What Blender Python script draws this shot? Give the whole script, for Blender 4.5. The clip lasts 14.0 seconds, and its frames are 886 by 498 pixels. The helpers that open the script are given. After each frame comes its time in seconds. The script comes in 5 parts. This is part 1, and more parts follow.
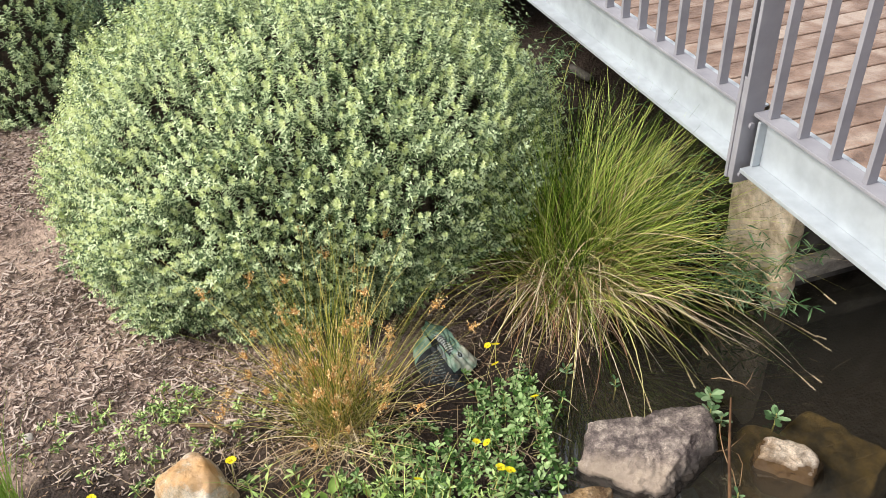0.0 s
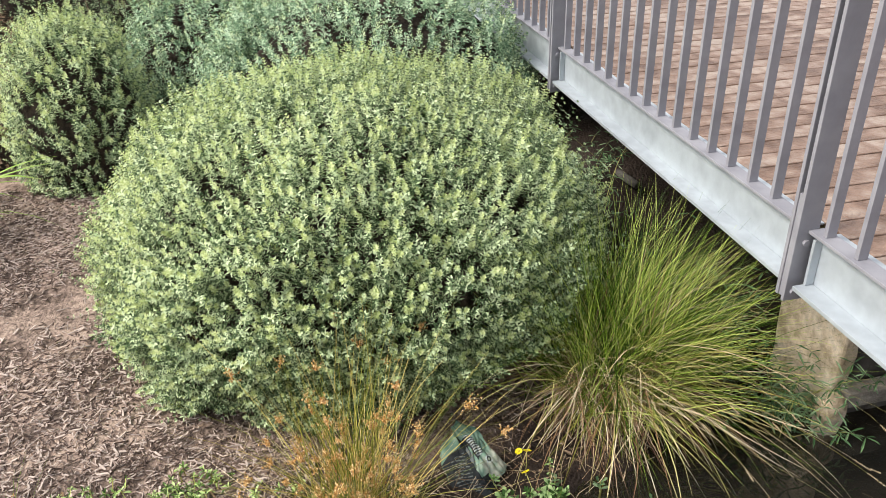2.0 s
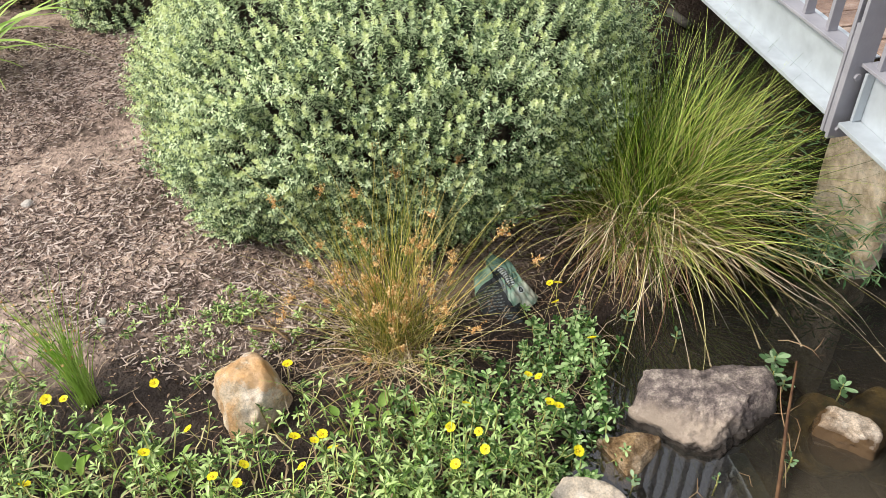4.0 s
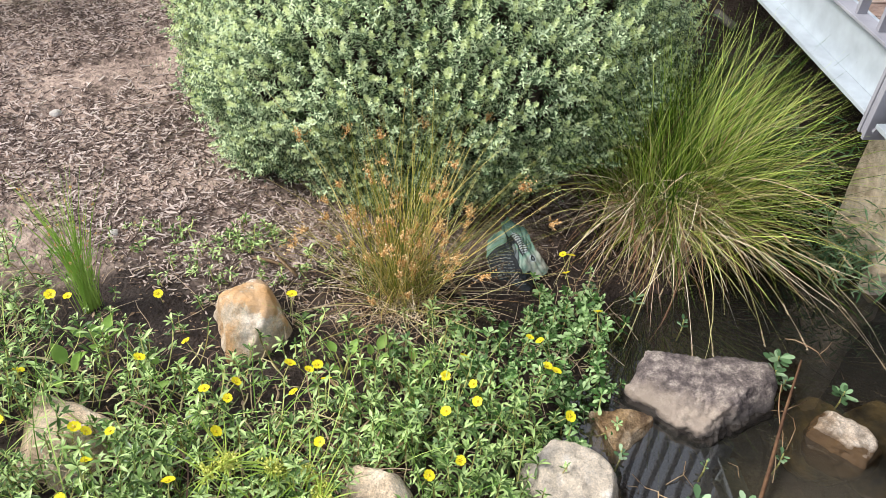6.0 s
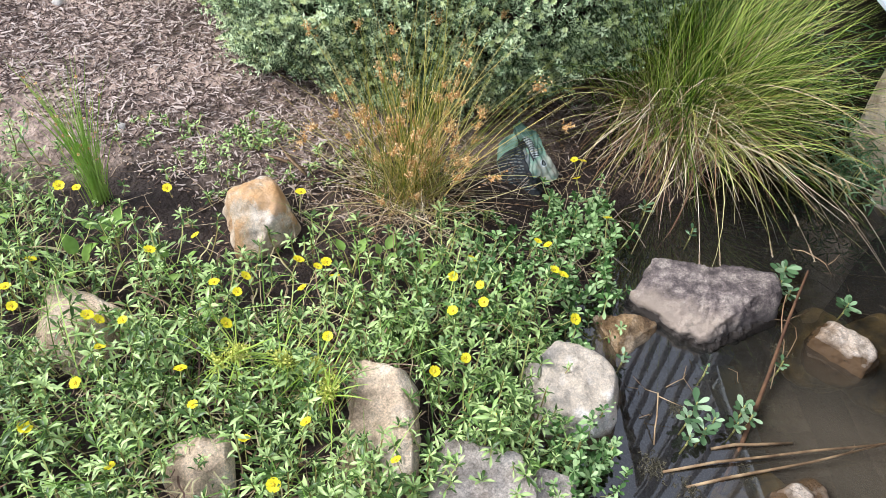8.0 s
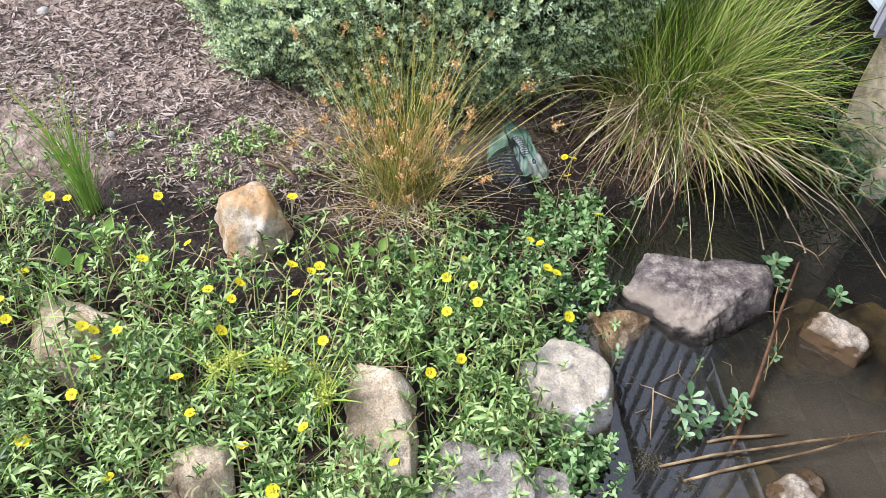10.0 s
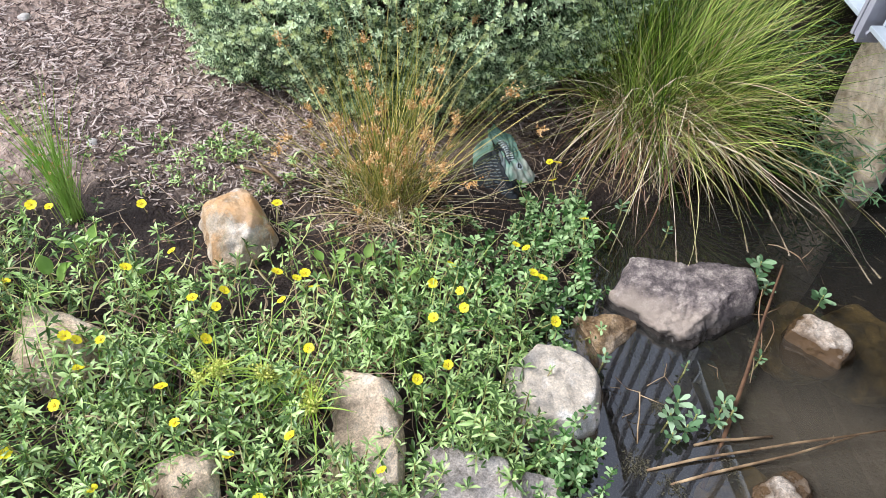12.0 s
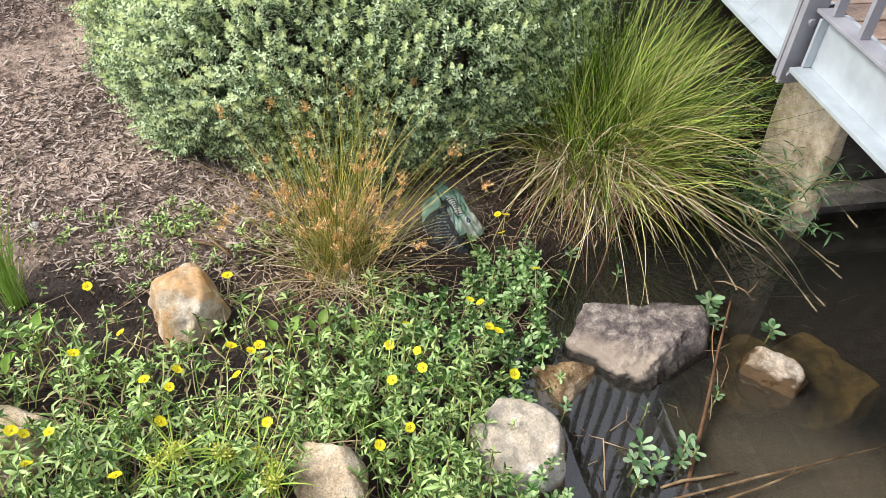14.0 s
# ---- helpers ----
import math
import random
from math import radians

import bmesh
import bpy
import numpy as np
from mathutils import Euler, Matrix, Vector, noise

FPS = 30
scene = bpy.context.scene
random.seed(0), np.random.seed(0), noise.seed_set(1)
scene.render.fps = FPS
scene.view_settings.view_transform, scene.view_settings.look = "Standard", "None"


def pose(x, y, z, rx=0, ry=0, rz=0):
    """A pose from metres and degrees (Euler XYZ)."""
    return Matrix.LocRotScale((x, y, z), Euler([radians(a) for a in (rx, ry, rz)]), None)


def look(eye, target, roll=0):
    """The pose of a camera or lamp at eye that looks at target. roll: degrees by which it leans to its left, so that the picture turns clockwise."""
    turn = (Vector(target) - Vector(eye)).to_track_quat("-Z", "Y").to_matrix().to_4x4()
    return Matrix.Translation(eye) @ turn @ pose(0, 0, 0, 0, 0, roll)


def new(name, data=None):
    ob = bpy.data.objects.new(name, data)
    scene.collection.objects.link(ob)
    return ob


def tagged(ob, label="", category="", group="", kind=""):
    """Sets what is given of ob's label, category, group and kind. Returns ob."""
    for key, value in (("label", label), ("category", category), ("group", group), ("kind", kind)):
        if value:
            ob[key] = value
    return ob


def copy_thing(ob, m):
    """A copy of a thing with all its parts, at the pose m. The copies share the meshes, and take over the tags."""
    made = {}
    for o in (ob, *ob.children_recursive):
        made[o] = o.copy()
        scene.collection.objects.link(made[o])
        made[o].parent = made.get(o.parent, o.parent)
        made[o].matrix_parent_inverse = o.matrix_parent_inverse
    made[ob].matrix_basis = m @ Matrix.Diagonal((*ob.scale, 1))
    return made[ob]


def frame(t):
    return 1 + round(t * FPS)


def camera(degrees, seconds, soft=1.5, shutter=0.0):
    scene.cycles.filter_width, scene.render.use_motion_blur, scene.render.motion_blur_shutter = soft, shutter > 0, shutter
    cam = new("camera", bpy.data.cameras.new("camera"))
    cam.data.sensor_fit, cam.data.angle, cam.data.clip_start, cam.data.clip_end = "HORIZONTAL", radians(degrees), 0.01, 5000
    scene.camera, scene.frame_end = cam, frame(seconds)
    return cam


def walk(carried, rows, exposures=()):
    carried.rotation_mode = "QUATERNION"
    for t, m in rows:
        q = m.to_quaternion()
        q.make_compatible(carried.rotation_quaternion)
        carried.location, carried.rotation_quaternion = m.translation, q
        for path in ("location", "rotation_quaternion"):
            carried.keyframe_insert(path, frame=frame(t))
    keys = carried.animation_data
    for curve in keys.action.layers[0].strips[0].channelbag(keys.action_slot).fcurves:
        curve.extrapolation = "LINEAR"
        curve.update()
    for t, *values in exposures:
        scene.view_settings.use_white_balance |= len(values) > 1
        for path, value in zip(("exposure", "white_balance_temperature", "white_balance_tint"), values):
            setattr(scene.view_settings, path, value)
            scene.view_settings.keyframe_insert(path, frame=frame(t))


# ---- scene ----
cam = camera(60.34, 14.0, 0.35)
PATH = [
    (0, look((0.009, 0.062, 1.908), (0.1628, 1.6680, 0.7267), -4.75)),
    (0.5, look((-0.007, 0.056, 1.930), (0.0924, 1.7461, 0.8655), -7.07)),
    (1, look((-0.020, 0.047, 1.929), (0.0169, 1.7850, 0.9407), -5.97)),
    (1.5, look((-0.022, 0.062, 1.908), (0.0576, 1.8005, 0.9214), -0.36)),
    (2, look((-0.003, 0.104, 1.894), (0.0861, 1.8481, 0.9194), -2.05)),
    (2.5, look((0.009, 0.093, 1.892), (0.1252, 1.7055, 0.7144), -1.50)),
    (3, look((-0.004, 0.097, 1.880), (0.0271, 1.5890, 0.5482), -1.58)),
    (3.2, look((-0.002, 0.089, 1.895), (-0.0316, 1.5906, 0.5736), -3.88)),
    (5.3, look((0.021, -0.014, 1.746), (-0.0672, 1.5404, 0.4913), -0.21)),
    (5.5, look((0.015, -0.016, 1.754), (-0.0600, 1.5381, 0.4971), 1.29)),
    (6, look((0.003, -0.039, 1.739), (-0.0679, 1.4927, 0.4549), 3.68)),
    (6.5, look((-0.003, -0.045, 1.730), (-0.0767, 1.4311, 0.3830), 4.57)),
    (7, look((-0.005, -0.051, 1.719), (-0.0745, 1.3709, 0.3143), 4.84)),
    (7.5, look((-0.002, -0.046, 1.722), (-0.0658, 1.3363, 0.2774), 5.10)),
    (7.7, look((-0.002, -0.051, 1.713), (-0.0652, 1.3236, 0.2618), 5.19)),
    (10, look((-0.002, -0.045, 1.727), (-0.0462, 1.3206, 0.2667), 4.26)),
    (10.5, look((-0.002, -0.039, 1.729), (-0.0295, 1.3261, 0.2678), 4.27)),
    (11, look((-0.003, -0.041, 1.726), (-0.0178, 1.3252, 0.2653), 4.53)),
    (11.5, look((-0.000, -0.041, 1.725), (-0.0116, 1.3283, 0.2674), 4.73)),
    (12, look((0.001, -0.038, 1.729), (-0.0107, 1.3367, 0.2767), 4.80)),
    (12.5, look((-0.003, -0.044, 1.736), (-0.0127, 1.3489, 0.3009), 4.75)),
    (13, look((0.000, -0.041, 1.731), (0.0060, 1.3783, 0.3226), 4.53)),
    (13.5, look((0.004, -0.036, 1.743), (0.0320, 1.4041, 0.3555), 4.04)),
    (14, look((0.017, -0.022, 1.757), (0.1061, 1.4440, 0.3994), 3.50)),
]
walk(cam, PATH, [(0, 0.58, 6600, 13), (2, 0.53, 6510, 13), (3.1, 0.54, 6750, 12), (5.3, 0.59, 6150, 13), (6, 0.59, 6180, 13), (6.5, 0.58, 6300, 14),
                 (7, 0.59, 6100, 15), (7.5, 0.62, 5900, 14.5), (10, 0.65, 5690, 14.5), (13.3, 0.63, 5770, 14.5), (14, 0.62, 6280, 12)])

# ---- light ----
world = bpy.data.worlds.new("world")
scene.world = world
world.use_nodes = True
wn = world.node_tree.nodes
sky = wn.new("ShaderNodeTexSky")
sky.sky_type, sky.sun_disc = "NISHITA", False
sky.sun_elevation, sky.sun_rotation = radians(44), radians(-98)
sky.air_density, sky.dust_density, sky.ozone_density = 1.0, 3.0, 1.0
pale = wn.new("ShaderNodeHueSaturation")
pale.inputs["Saturation"].default_value = 0.35
world.node_tree.links.new(sky.outputs[0], pale.inputs["Color"])
cloud = wn.new("ShaderNodeMix")
cloud.data_type = "RGBA"
cloud.inputs[0].default_value = 0.75
cloud.inputs[7].default_value = (5.4, 5.65, 6.2, 1)
world.node_tree.links.new(pale.outputs[0], cloud.inputs[6])
world.node_tree.links.new(cloud.outputs[2], wn["Background"].inputs["Color"])
wn["Background"].inputs["Strength"].default_value = 0.116
sun = new("sun", bpy.data.lights.new("sun", "SUN"))
sun.data.energy, sun.data.angle, sun.data.color = 3.15, radians(26), (1.0, 0.95, 0.86)
sun.matrix_world = look((-4.8, 0.9, 4.7), (0, 1.6, 0))

# ---- materials ----


def material(name, colors, scale=30.0, rough=0.6, bump=0.0, bump_scale=60.0, spread=0.0, metal=0.0, translucent=0.0,
             coords="Object", by_object=False, second=0.0, detail=6.0, spec=0.25):
    """Noise between two or three colours, a fine bump, and a spread of brightness from piece to piece."""
    m = bpy.data.materials.new(name)
    m.use_nodes = True
    n, link = m.node_tree.nodes, m.node_tree.links.new
    bsdf = n["Principled BSDF"]
    bsdf.inputs["Roughness"].default_value = rough
    bsdf.inputs["Metallic"].default_value = metal
    bsdf.inputs["Specular IOR Level"].default_value = spec
    tex = n.new("ShaderNodeTexCoord")
    noise_a = n.new("ShaderNodeTexNoise")
    noise_a.inputs["Scale"].default_value, noise_a.inputs["Detail"].default_value = scale, detail
    link(tex.outputs[coords], noise_a.inputs["Vector"])
    ramp = n.new("ShaderNodeValToRGB")
    ramp.color_ramp.elements[0].position, ramp.color_ramp.elements[1].position = 0.3, 0.7
    ramp.color_ramp.elements[0].color = (*colors[0], 1)
    ramp.color_ramp.elements[1].color = (*colors[-1], 1)
    if len(colors) == 3:
        mid = ramp.color_ramp.elements.new(0.5)
        mid.color = (*colors[1], 1)
    fac = noise_a.outputs["Fac"]
    if second:
        noise_b = n.new("ShaderNodeTexNoise")
        noise_b.inputs["Scale"].default_value, noise_b.inputs["Detail"].default_value = scale * 0.13, 3
        link(tex.outputs[coords], noise_b.inputs["Vector"])
        mix = n.new("ShaderNodeMath")
        mix.operation = "MULTIPLY_ADD"
        link(noise_b.outputs["Fac"], mix.inputs[0])
        mix.inputs[1].default_value = second
        sub = n.new("ShaderNodeMath")
        sub.operation = "SUBTRACT"
        link(fac, sub.inputs[0])
        sub.inputs[1].default_value = second * 0.5
        link(sub.outputs[0], mix.inputs[2])
        fac = mix.outputs[0]
    if spread:
        src = n.new("ShaderNodeObjectInfo") if by_object else n.new("ShaderNodeNewGeometry")
        rnd = src.outputs["Random"] if by_object else src.outputs["Random Per Island"]
        off = n.new("ShaderNodeMath")
        off.operation = "MULTIPLY_ADD"
        link(rnd, off.inputs[0])
        off.inputs[1].default_value = spread
        low = n.new("ShaderNodeMath")
        low.operation = "SUBTRACT"
        link(fac, low.inputs[0])
        low.inputs[1].default_value = spread * 0.5
        link(low.outputs[0], off.inputs[2])
        fac = off.outputs[0]
    link(fac, ramp.inputs["Fac"])
    link(ramp.outputs["Color"], bsdf.inputs["Base Color"])
    if bump:
        noise_c = n.new("ShaderNodeTexNoise")
        noise_c.inputs["Scale"].default_value, noise_c.inputs["Detail"].default_value = bump_scale, 8
        link(tex.outputs[coords], noise_c.inputs["Vector"])
        b = n.new("ShaderNodeBump")
        b.inputs["Strength"].default_value, b.inputs["Distance"].default_value = bump, 0.018
        link(noise_c.outputs["Fac"], b.inputs["Height"])
        link(b.outputs["Normal"], bsdf.inputs["Normal"])
    if translucent:
        tr = n.new("ShaderNodeBsdfTranslucent")
        link(ramp.outputs["Color"], tr.inputs["Color"])
        ms = n.new("ShaderNodeMixShader")
        ms.inputs[0].default_value = translucent
        link(bsdf.outputs[0], ms.inputs[1])
        link(tr.outputs[0], ms.inputs[2])
        link(ms.outputs[0], n["Material Output"].inputs["Surface"])
    return m


def rock_material(name, colors, patch=7.0, rough=0.85, speck=0.50, stretch=(1, 1, 1), bump=0.9):
    """Stone: broad patches, veins drawn out along one way, crystals and a grainy relief."""
    m = bpy.data.materials.new(name)
    m.use_nodes = True
    n, link = m.node_tree.nodes, m.node_tree.links.new
    bsdf = n["Principled BSDF"]
    bsdf.inputs["Roughness"].default_value = rough
    tex, mapping = n.new("ShaderNodeTexCoord"), n.new("ShaderNodeMapping")
    mapping.inputs["Scale"].default_value = stretch
    link(tex.outputs["Object"], mapping.inputs["Vector"])

    def noise_node(scale, detail, lacy=0.5, source=tex.outputs["Object"]):
        k = n.new("ShaderNodeTexNoise")
        k.inputs["Scale"].default_value, k.inputs["Detail"].default_value, k.inputs["Roughness"].default_value = scale, detail, lacy
        link(source, k.inputs["Vector"])
        return k.outputs["Fac"]

    def blend(a, b, how, amount):
        k = n.new("ShaderNodeMath")
        k.operation = how
        link(a, k.inputs[0])
        if b is None:
            k.inputs[1].default_value = amount
        else:
            link(b, k.inputs[1])
        return k.outputs[0]

    broad = noise_node(patch, 11, 0.66, mapping.outputs["Vector"])
    grains = noise_node(190, 6, 0.85)
    ramp = n.new("ShaderNodeValToRGB")
    lo, hi = ramp.color_ramp.elements
    lo.position, hi.position = 0.39, 0.62
    lo.color, hi.color = (*colors[0], 1), (*colors[2], 1)
    ramp.color_ramp.elements.new(0.5).color = (*colors[1], 1)
    link(broad, ramp.inputs["Fac"])
    span = n.new("ShaderNodeMapRange")
    span.inputs["From Min"].default_value, span.inputs["From Max"].default_value = 0.36, 0.64
    span.inputs["To Min"].default_value, span.inputs["To Max"].default_value = 1 - speck, 1 + speck * 0.7
    link(grains, span.inputs["Value"])
    tone = n.new("ShaderNodeMix")
    tone.data_type, tone.blend_type = "RGBA", "MULTIPLY"
    tone.inputs[0].default_value = 1.0
    link(ramp.outputs["Color"], tone.inputs[6])
    link(span.outputs["Result"], tone.inputs[7])
    mottle = n.new("ShaderNodeMapRange")
    mottle.inputs["From Min"].default_value, mottle.inputs["From Max"].default_value = 0.36, 0.64
    mottle.inputs["To Min"].default_value, mottle.inputs["To Max"].default_value = 0.80, 1.14
    middle = noise_node(42, 8, 0.72)
    link(middle, mottle.inputs["Value"])
    worn = n.new("ShaderNodeMix")
    worn.data_type, worn.blend_type = "RGBA", "MULTIPLY"
    worn.inputs[0].default_value = 1.0
    link(tone.outputs[2], worn.inputs[6])
    link(mottle.outputs["Result"], worn.inputs[7])
    warp, cells, crack, lined = n.new("ShaderNodeVectorMath"), n.new("ShaderNodeTexVoronoi"), n.new("ShaderNodeMapRange"), n.new("ShaderNodeMix")
    bendy = n.new("ShaderNodeTexNoise")
    bendy.inputs["Scale"].default_value, bendy.inputs["Detail"].default_value = 24, 6
    link(tex.outputs["Object"], bendy.inputs["Vector"])
    warp.operation = "MULTIPLY_ADD"
    link(bendy.outputs["Color"], warp.inputs[0])
    warp.inputs[1].default_value = (0.10, 0.10, 0.10)
    link(mapping.outputs["Vector"], warp.inputs[2])
    cells.feature = "DISTANCE_TO_EDGE"
    cells.inputs["Scale"].default_value = 9
    link(warp.outputs["Vector"], cells.inputs["Vector"])
    crack.inputs["From Max"].default_value = 0.022
    crack.inputs["To Min"].default_value = 0.55
    link(cells.outputs["Distance"], crack.inputs["Value"])
    lined.data_type, lined.blend_type = "RGBA", "MULTIPLY"
    link(broad, lined.inputs[0])
    link(worn.outputs[2], lined.inputs[6])
    link(crack.outputs["Result"], lined.inputs[7])
    link(lined.outputs[2], bsdf.inputs["Base Color"])
    relief = blend(blend(noise_node(75, 14, 0.72), None, "MULTIPLY", 0.55), blend(grains, None, "MULTIPLY", 0.22), "ADD", 0)
    b = n.new("ShaderNodeBump")
    b.inputs["Strength"].default_value, b.inputs["Distance"].default_value = bump, 0.018
    link(relief, b.inputs["Height"])
    link(b.outputs["Normal"], bsdf.inputs["Normal"])
    return m


SOIL = material("soil", [(0.15, 0.109, 0.086), (0.345, 0.256, 0.204), (0.51, 0.39, 0.31)], 30, 0.95, 1.0, 80, second=1.0)
CHIP = material("wood_chip", [(0.115, 0.082, 0.067), (0.34, 0.256, 0.21), (0.58, 0.48, 0.415)], 40, 0.9, 0.3, 200, spread=1.5)
LEAF_OLD = material("shrub_leaf", [(0.085, 0.140, 0.060), (0.375, 0.485, 0.252), (0.625, 0.735, 0.44)], 6, 0.6, spread=1.3, translucent=0.06)
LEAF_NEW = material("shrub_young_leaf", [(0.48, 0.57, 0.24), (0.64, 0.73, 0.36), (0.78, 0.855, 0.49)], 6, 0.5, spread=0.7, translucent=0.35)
LEAF_TEAL = material("blue_shrub_leaf", [(0.15, 0.265, 0.15), (0.37, 0.54, 0.345), (0.57, 0.725, 0.49)], 6, 0.6, spread=1.3, translucent=0.06)
# Brown of inner twigs, darkened for the shaded gaps in the shrubs.
TWIG_SHADE = material("inner_twig_shade", [(0.022, 0.017, 0.013), (0.090, 0.068, 0.052)], 45, 0.95, 0.9, 70)
BARK = material("bark", [(0.05, 0.032, 0.025), (0.13, 0.09, 0.07)], 60, 0.9, 0.5, 150)
SEDGE_GREEN = material("sedge_blade", [(0.04, 0.10, 0.006), (0.27, 0.43, 0.035), (0.66, 0.77, 0.20)], 5, 0.4, spread=1.0, translucent=0.3)
SEDGE_YELLOW = material("yellowing_blade", [(0.17, 0.17, 0.025), (0.42, 0.40, 0.09), (0.74, 0.66, 0.28)], 6, 0.5, spread=1.0, translucent=0.15)
SEDGE_DRY = material("dry_blade", [(0.30, 0.18, 0.09), (0.60, 0.44, 0.265), (0.88, 0.75, 0.53)], 8, 0.6, spread=1.0, translucent=0.1)
WITHERED = material("withered_stem", [(0.10, 0.065, 0.04), (0.26, 0.185, 0.115), (0.48, 0.375, 0.25)], 8, 0.7, spread=1.0)
RUSSET = material("russet_blade", [(0.16, 0.075, 0.045), (0.36, 0.20, 0.125), (0.60, 0.42, 0.30)], 8, 0.7, spread=1.0)
SEED = material("seed_head", [(0.45, 0.33, 0.18), (0.75, 0.64, 0.44)], 90, 0.8, spread=0.5)
RUSH_GREEN = material("rush_stem", [(0.13, 0.17, 0.02), (0.38, 0.39, 0.06), (0.66, 0.53, 0.17)], 5, 0.45, spread=0.9, translucent=0.1)
TUFT_GREEN = material("bright_rush_stem", [(0.13, 0.25, 0.035), (0.27, 0.45, 0.07), (0.44, 0.59, 0.15)], 5, 0.45, spread=1.3, translucent=0.06)
RUSH_SEED = material("rush_flower", [(0.52, 0.28, 0.09), (0.76, 0.46, 0.17), (0.88, 0.66, 0.35)], 40, 0.85, spread=0.9)
WEED_TONES = [(0.060, 0.120, 0.020), (0.280, 0.45, 0.110), (0.49, 0.645, 0.24)]
OVAL_TONES = [(0.050, 0.120, 0.026), (0.225, 0.40, 0.120), (0.425, 0.595, 0.265)]
WEED = material("weed_leaf", WEED_TONES, 8, 0.38, spread=1.5, translucent=0.10, spec=0.45)
WEED_OVAL = material("weed_oval_leaf", OVAL_TONES, 8, 0.5, spread=1.3, translucent=0.12)
WEED_ONE = material("single_weed_leaf", WEED_TONES, 8, 0.38, spread=1.5, translucent=0.10, by_object=True, spec=0.45)
OVAL_ONE = material("single_oval_leaf", OVAL_TONES, 8, 0.5, spread=1.3, translucent=0.12, by_object=True)
WATER_LEAF = material("water_plant_leaf", [(0.08, 0.155, 0.065), (0.19, 0.32, 0.15), (0.35, 0.48, 0.28)], 8, 0.5, spread=0.8, translucent=0.1, by_object=True)
BROAD = material("broad_leaf", [(0.19, 0.33, 0.06), (0.34, 0.51, 0.12), (0.48, 0.64, 0.22)], 14, 0.4, spread=0.6, translucent=0.25, second=0.5)
WILLOW = material("narrow_dark_leaf", [(0.08, 0.17, 0.07), (0.19, 0.32, 0.15), (0.31, 0.45, 0.25)], 10, 0.45, spread=0.7, translucent=0.2)
WEED_STEM = material("weed_stem", [(0.25, 0.21, 0.065), (0.56, 0.57, 0.20)], 20, 0.6, spread=0.8)
RUNNER = material("creeping_stem", [(0.11, 0.065, 0.045), (0.31, 0.205, 0.125), (0.52, 0.46, 0.24)], 8, 0.6, spread=1.2)
PETAL = material("yellow_petal", [(0.88, 0.74, 0.015), (0.96, 0.86, 0.03)], 80, 0.45, spread=0.4, translucent=0.2)
STAMEN = material("flower_centre", [(0.55, 0.38, 0.01), (0.75, 0.55, 0.03)], 80, 0.7)
STEEL = material("galvanised_steel", [(0.40, 0.44, 0.47), (0.50, 0.55, 0.58)], 18, 0.5, 0.05, 60, metal=0.25, second=0.8, spec=0.5)
PAINT = material("grey_paint", [(0.25, 0.25, 0.275), (0.33, 0.33, 0.355)], 12, 0.5, 0.06, 90, second=0.6)
DECK = material("deck_board", [(0.17, 0.105, 0.072), (0.31, 0.21, 0.155), (0.46, 0.365, 0.295)], 14, 0.42, 0.4, 80, spread=0.18, by_object=True, second=0.5)
CONCRETE = rock_material("pier_concrete", [(0.38, 0.295, 0.19), (0.66, 0.55, 0.40), (0.80, 0.71, 0.575)], 7, 0.9, 0.10, (1, 1, 1), 0.15)
FOOTING = rock_material("footing_concrete", [(0.15, 0.135, 0.115), (0.27, 0.245, 0.21), (0.40, 0.37, 0.32)], 6, 0.9, 0.25, (1, 1, 1), 0.4)
# Dark tone holds the shade under the deck, for pier wall and pipe.
SHADED_GREY = material("shaded_grey_concrete", [(0.035, 0.032, 0.029), (0.085, 0.079, 0.071), (0.15, 0.14, 0.125)], 8, 0.8, 0.4, 60, second=0.8)
MUD_DARK, MUD_LIGHT = (0.014, 0.010, 0.008, 1), (0.070, 0.050, 0.039, 1)
ROCK_GREY = rock_material("grey_rock", [(0.48, 0.43, 0.36), (0.68, 0.58, 0.445), (0.78, 0.745, 0.69)], 5, 0.85, 0.34)
ROCK_SLAB = rock_material("slab_rock", [(0.33, 0.275, 0.225), (0.56, 0.49, 0.42), (0.74, 0.665, 0.58)], 8)
ROCK_PURPLE = rock_material("purple_grey_rock", [(0.10, 0.080, 0.075), (0.23, 0.186, 0.170), (0.47, 0.40, 0.34)], 24, 0.7, 0.60, (1, 1.2, 1.2))
ROCK_TAN = rock_material("tan_rock", [(0.48, 0.355, 0.235), (0.78, 0.605, 0.41), (0.88, 0.745, 0.56)], 7)
ROCK_ORANGE = rock_material("orange_rock", [(0.58, 0.35, 0.16), (0.66, 0.52, 0.35), (0.76, 0.67, 0.54)], 7, 0.8, 0.34, (1.5, 1.5, 0.5), 0.7)
ROCK_WET = rock_material("wet_brown_rock", [(0.06, 0.042, 0.012), (0.20, 0.14, 0.045), (0.38, 0.265, 0.095)], 8, 0.35, 0.25)
ROCK_WEDGE = rock_material("wet_wedge_rock", [(0.15, 0.085, 0.036), (0.38, 0.25, 0.125), (0.58, 0.45, 0.30)], 10, 0.25)
ROCK_PALE = rock_material("pale_topped_rock", [(0.42, 0.31, 0.21), (0.68, 0.57, 0.45), (0.82, 0.73, 0.62)], 9, 0.7)
CANE = material("dry_cane", [(0.085, 0.05, 0.026), (0.25, 0.165, 0.088), (0.50, 0.36, 0.20)], 18, 0.55, 0.3, 120, second=0.8)
TWIG = material("brown_twig", [(0.07, 0.035, 0.02), (0.18, 0.10, 0.05)], 30, 0.8, 0.3, 120)
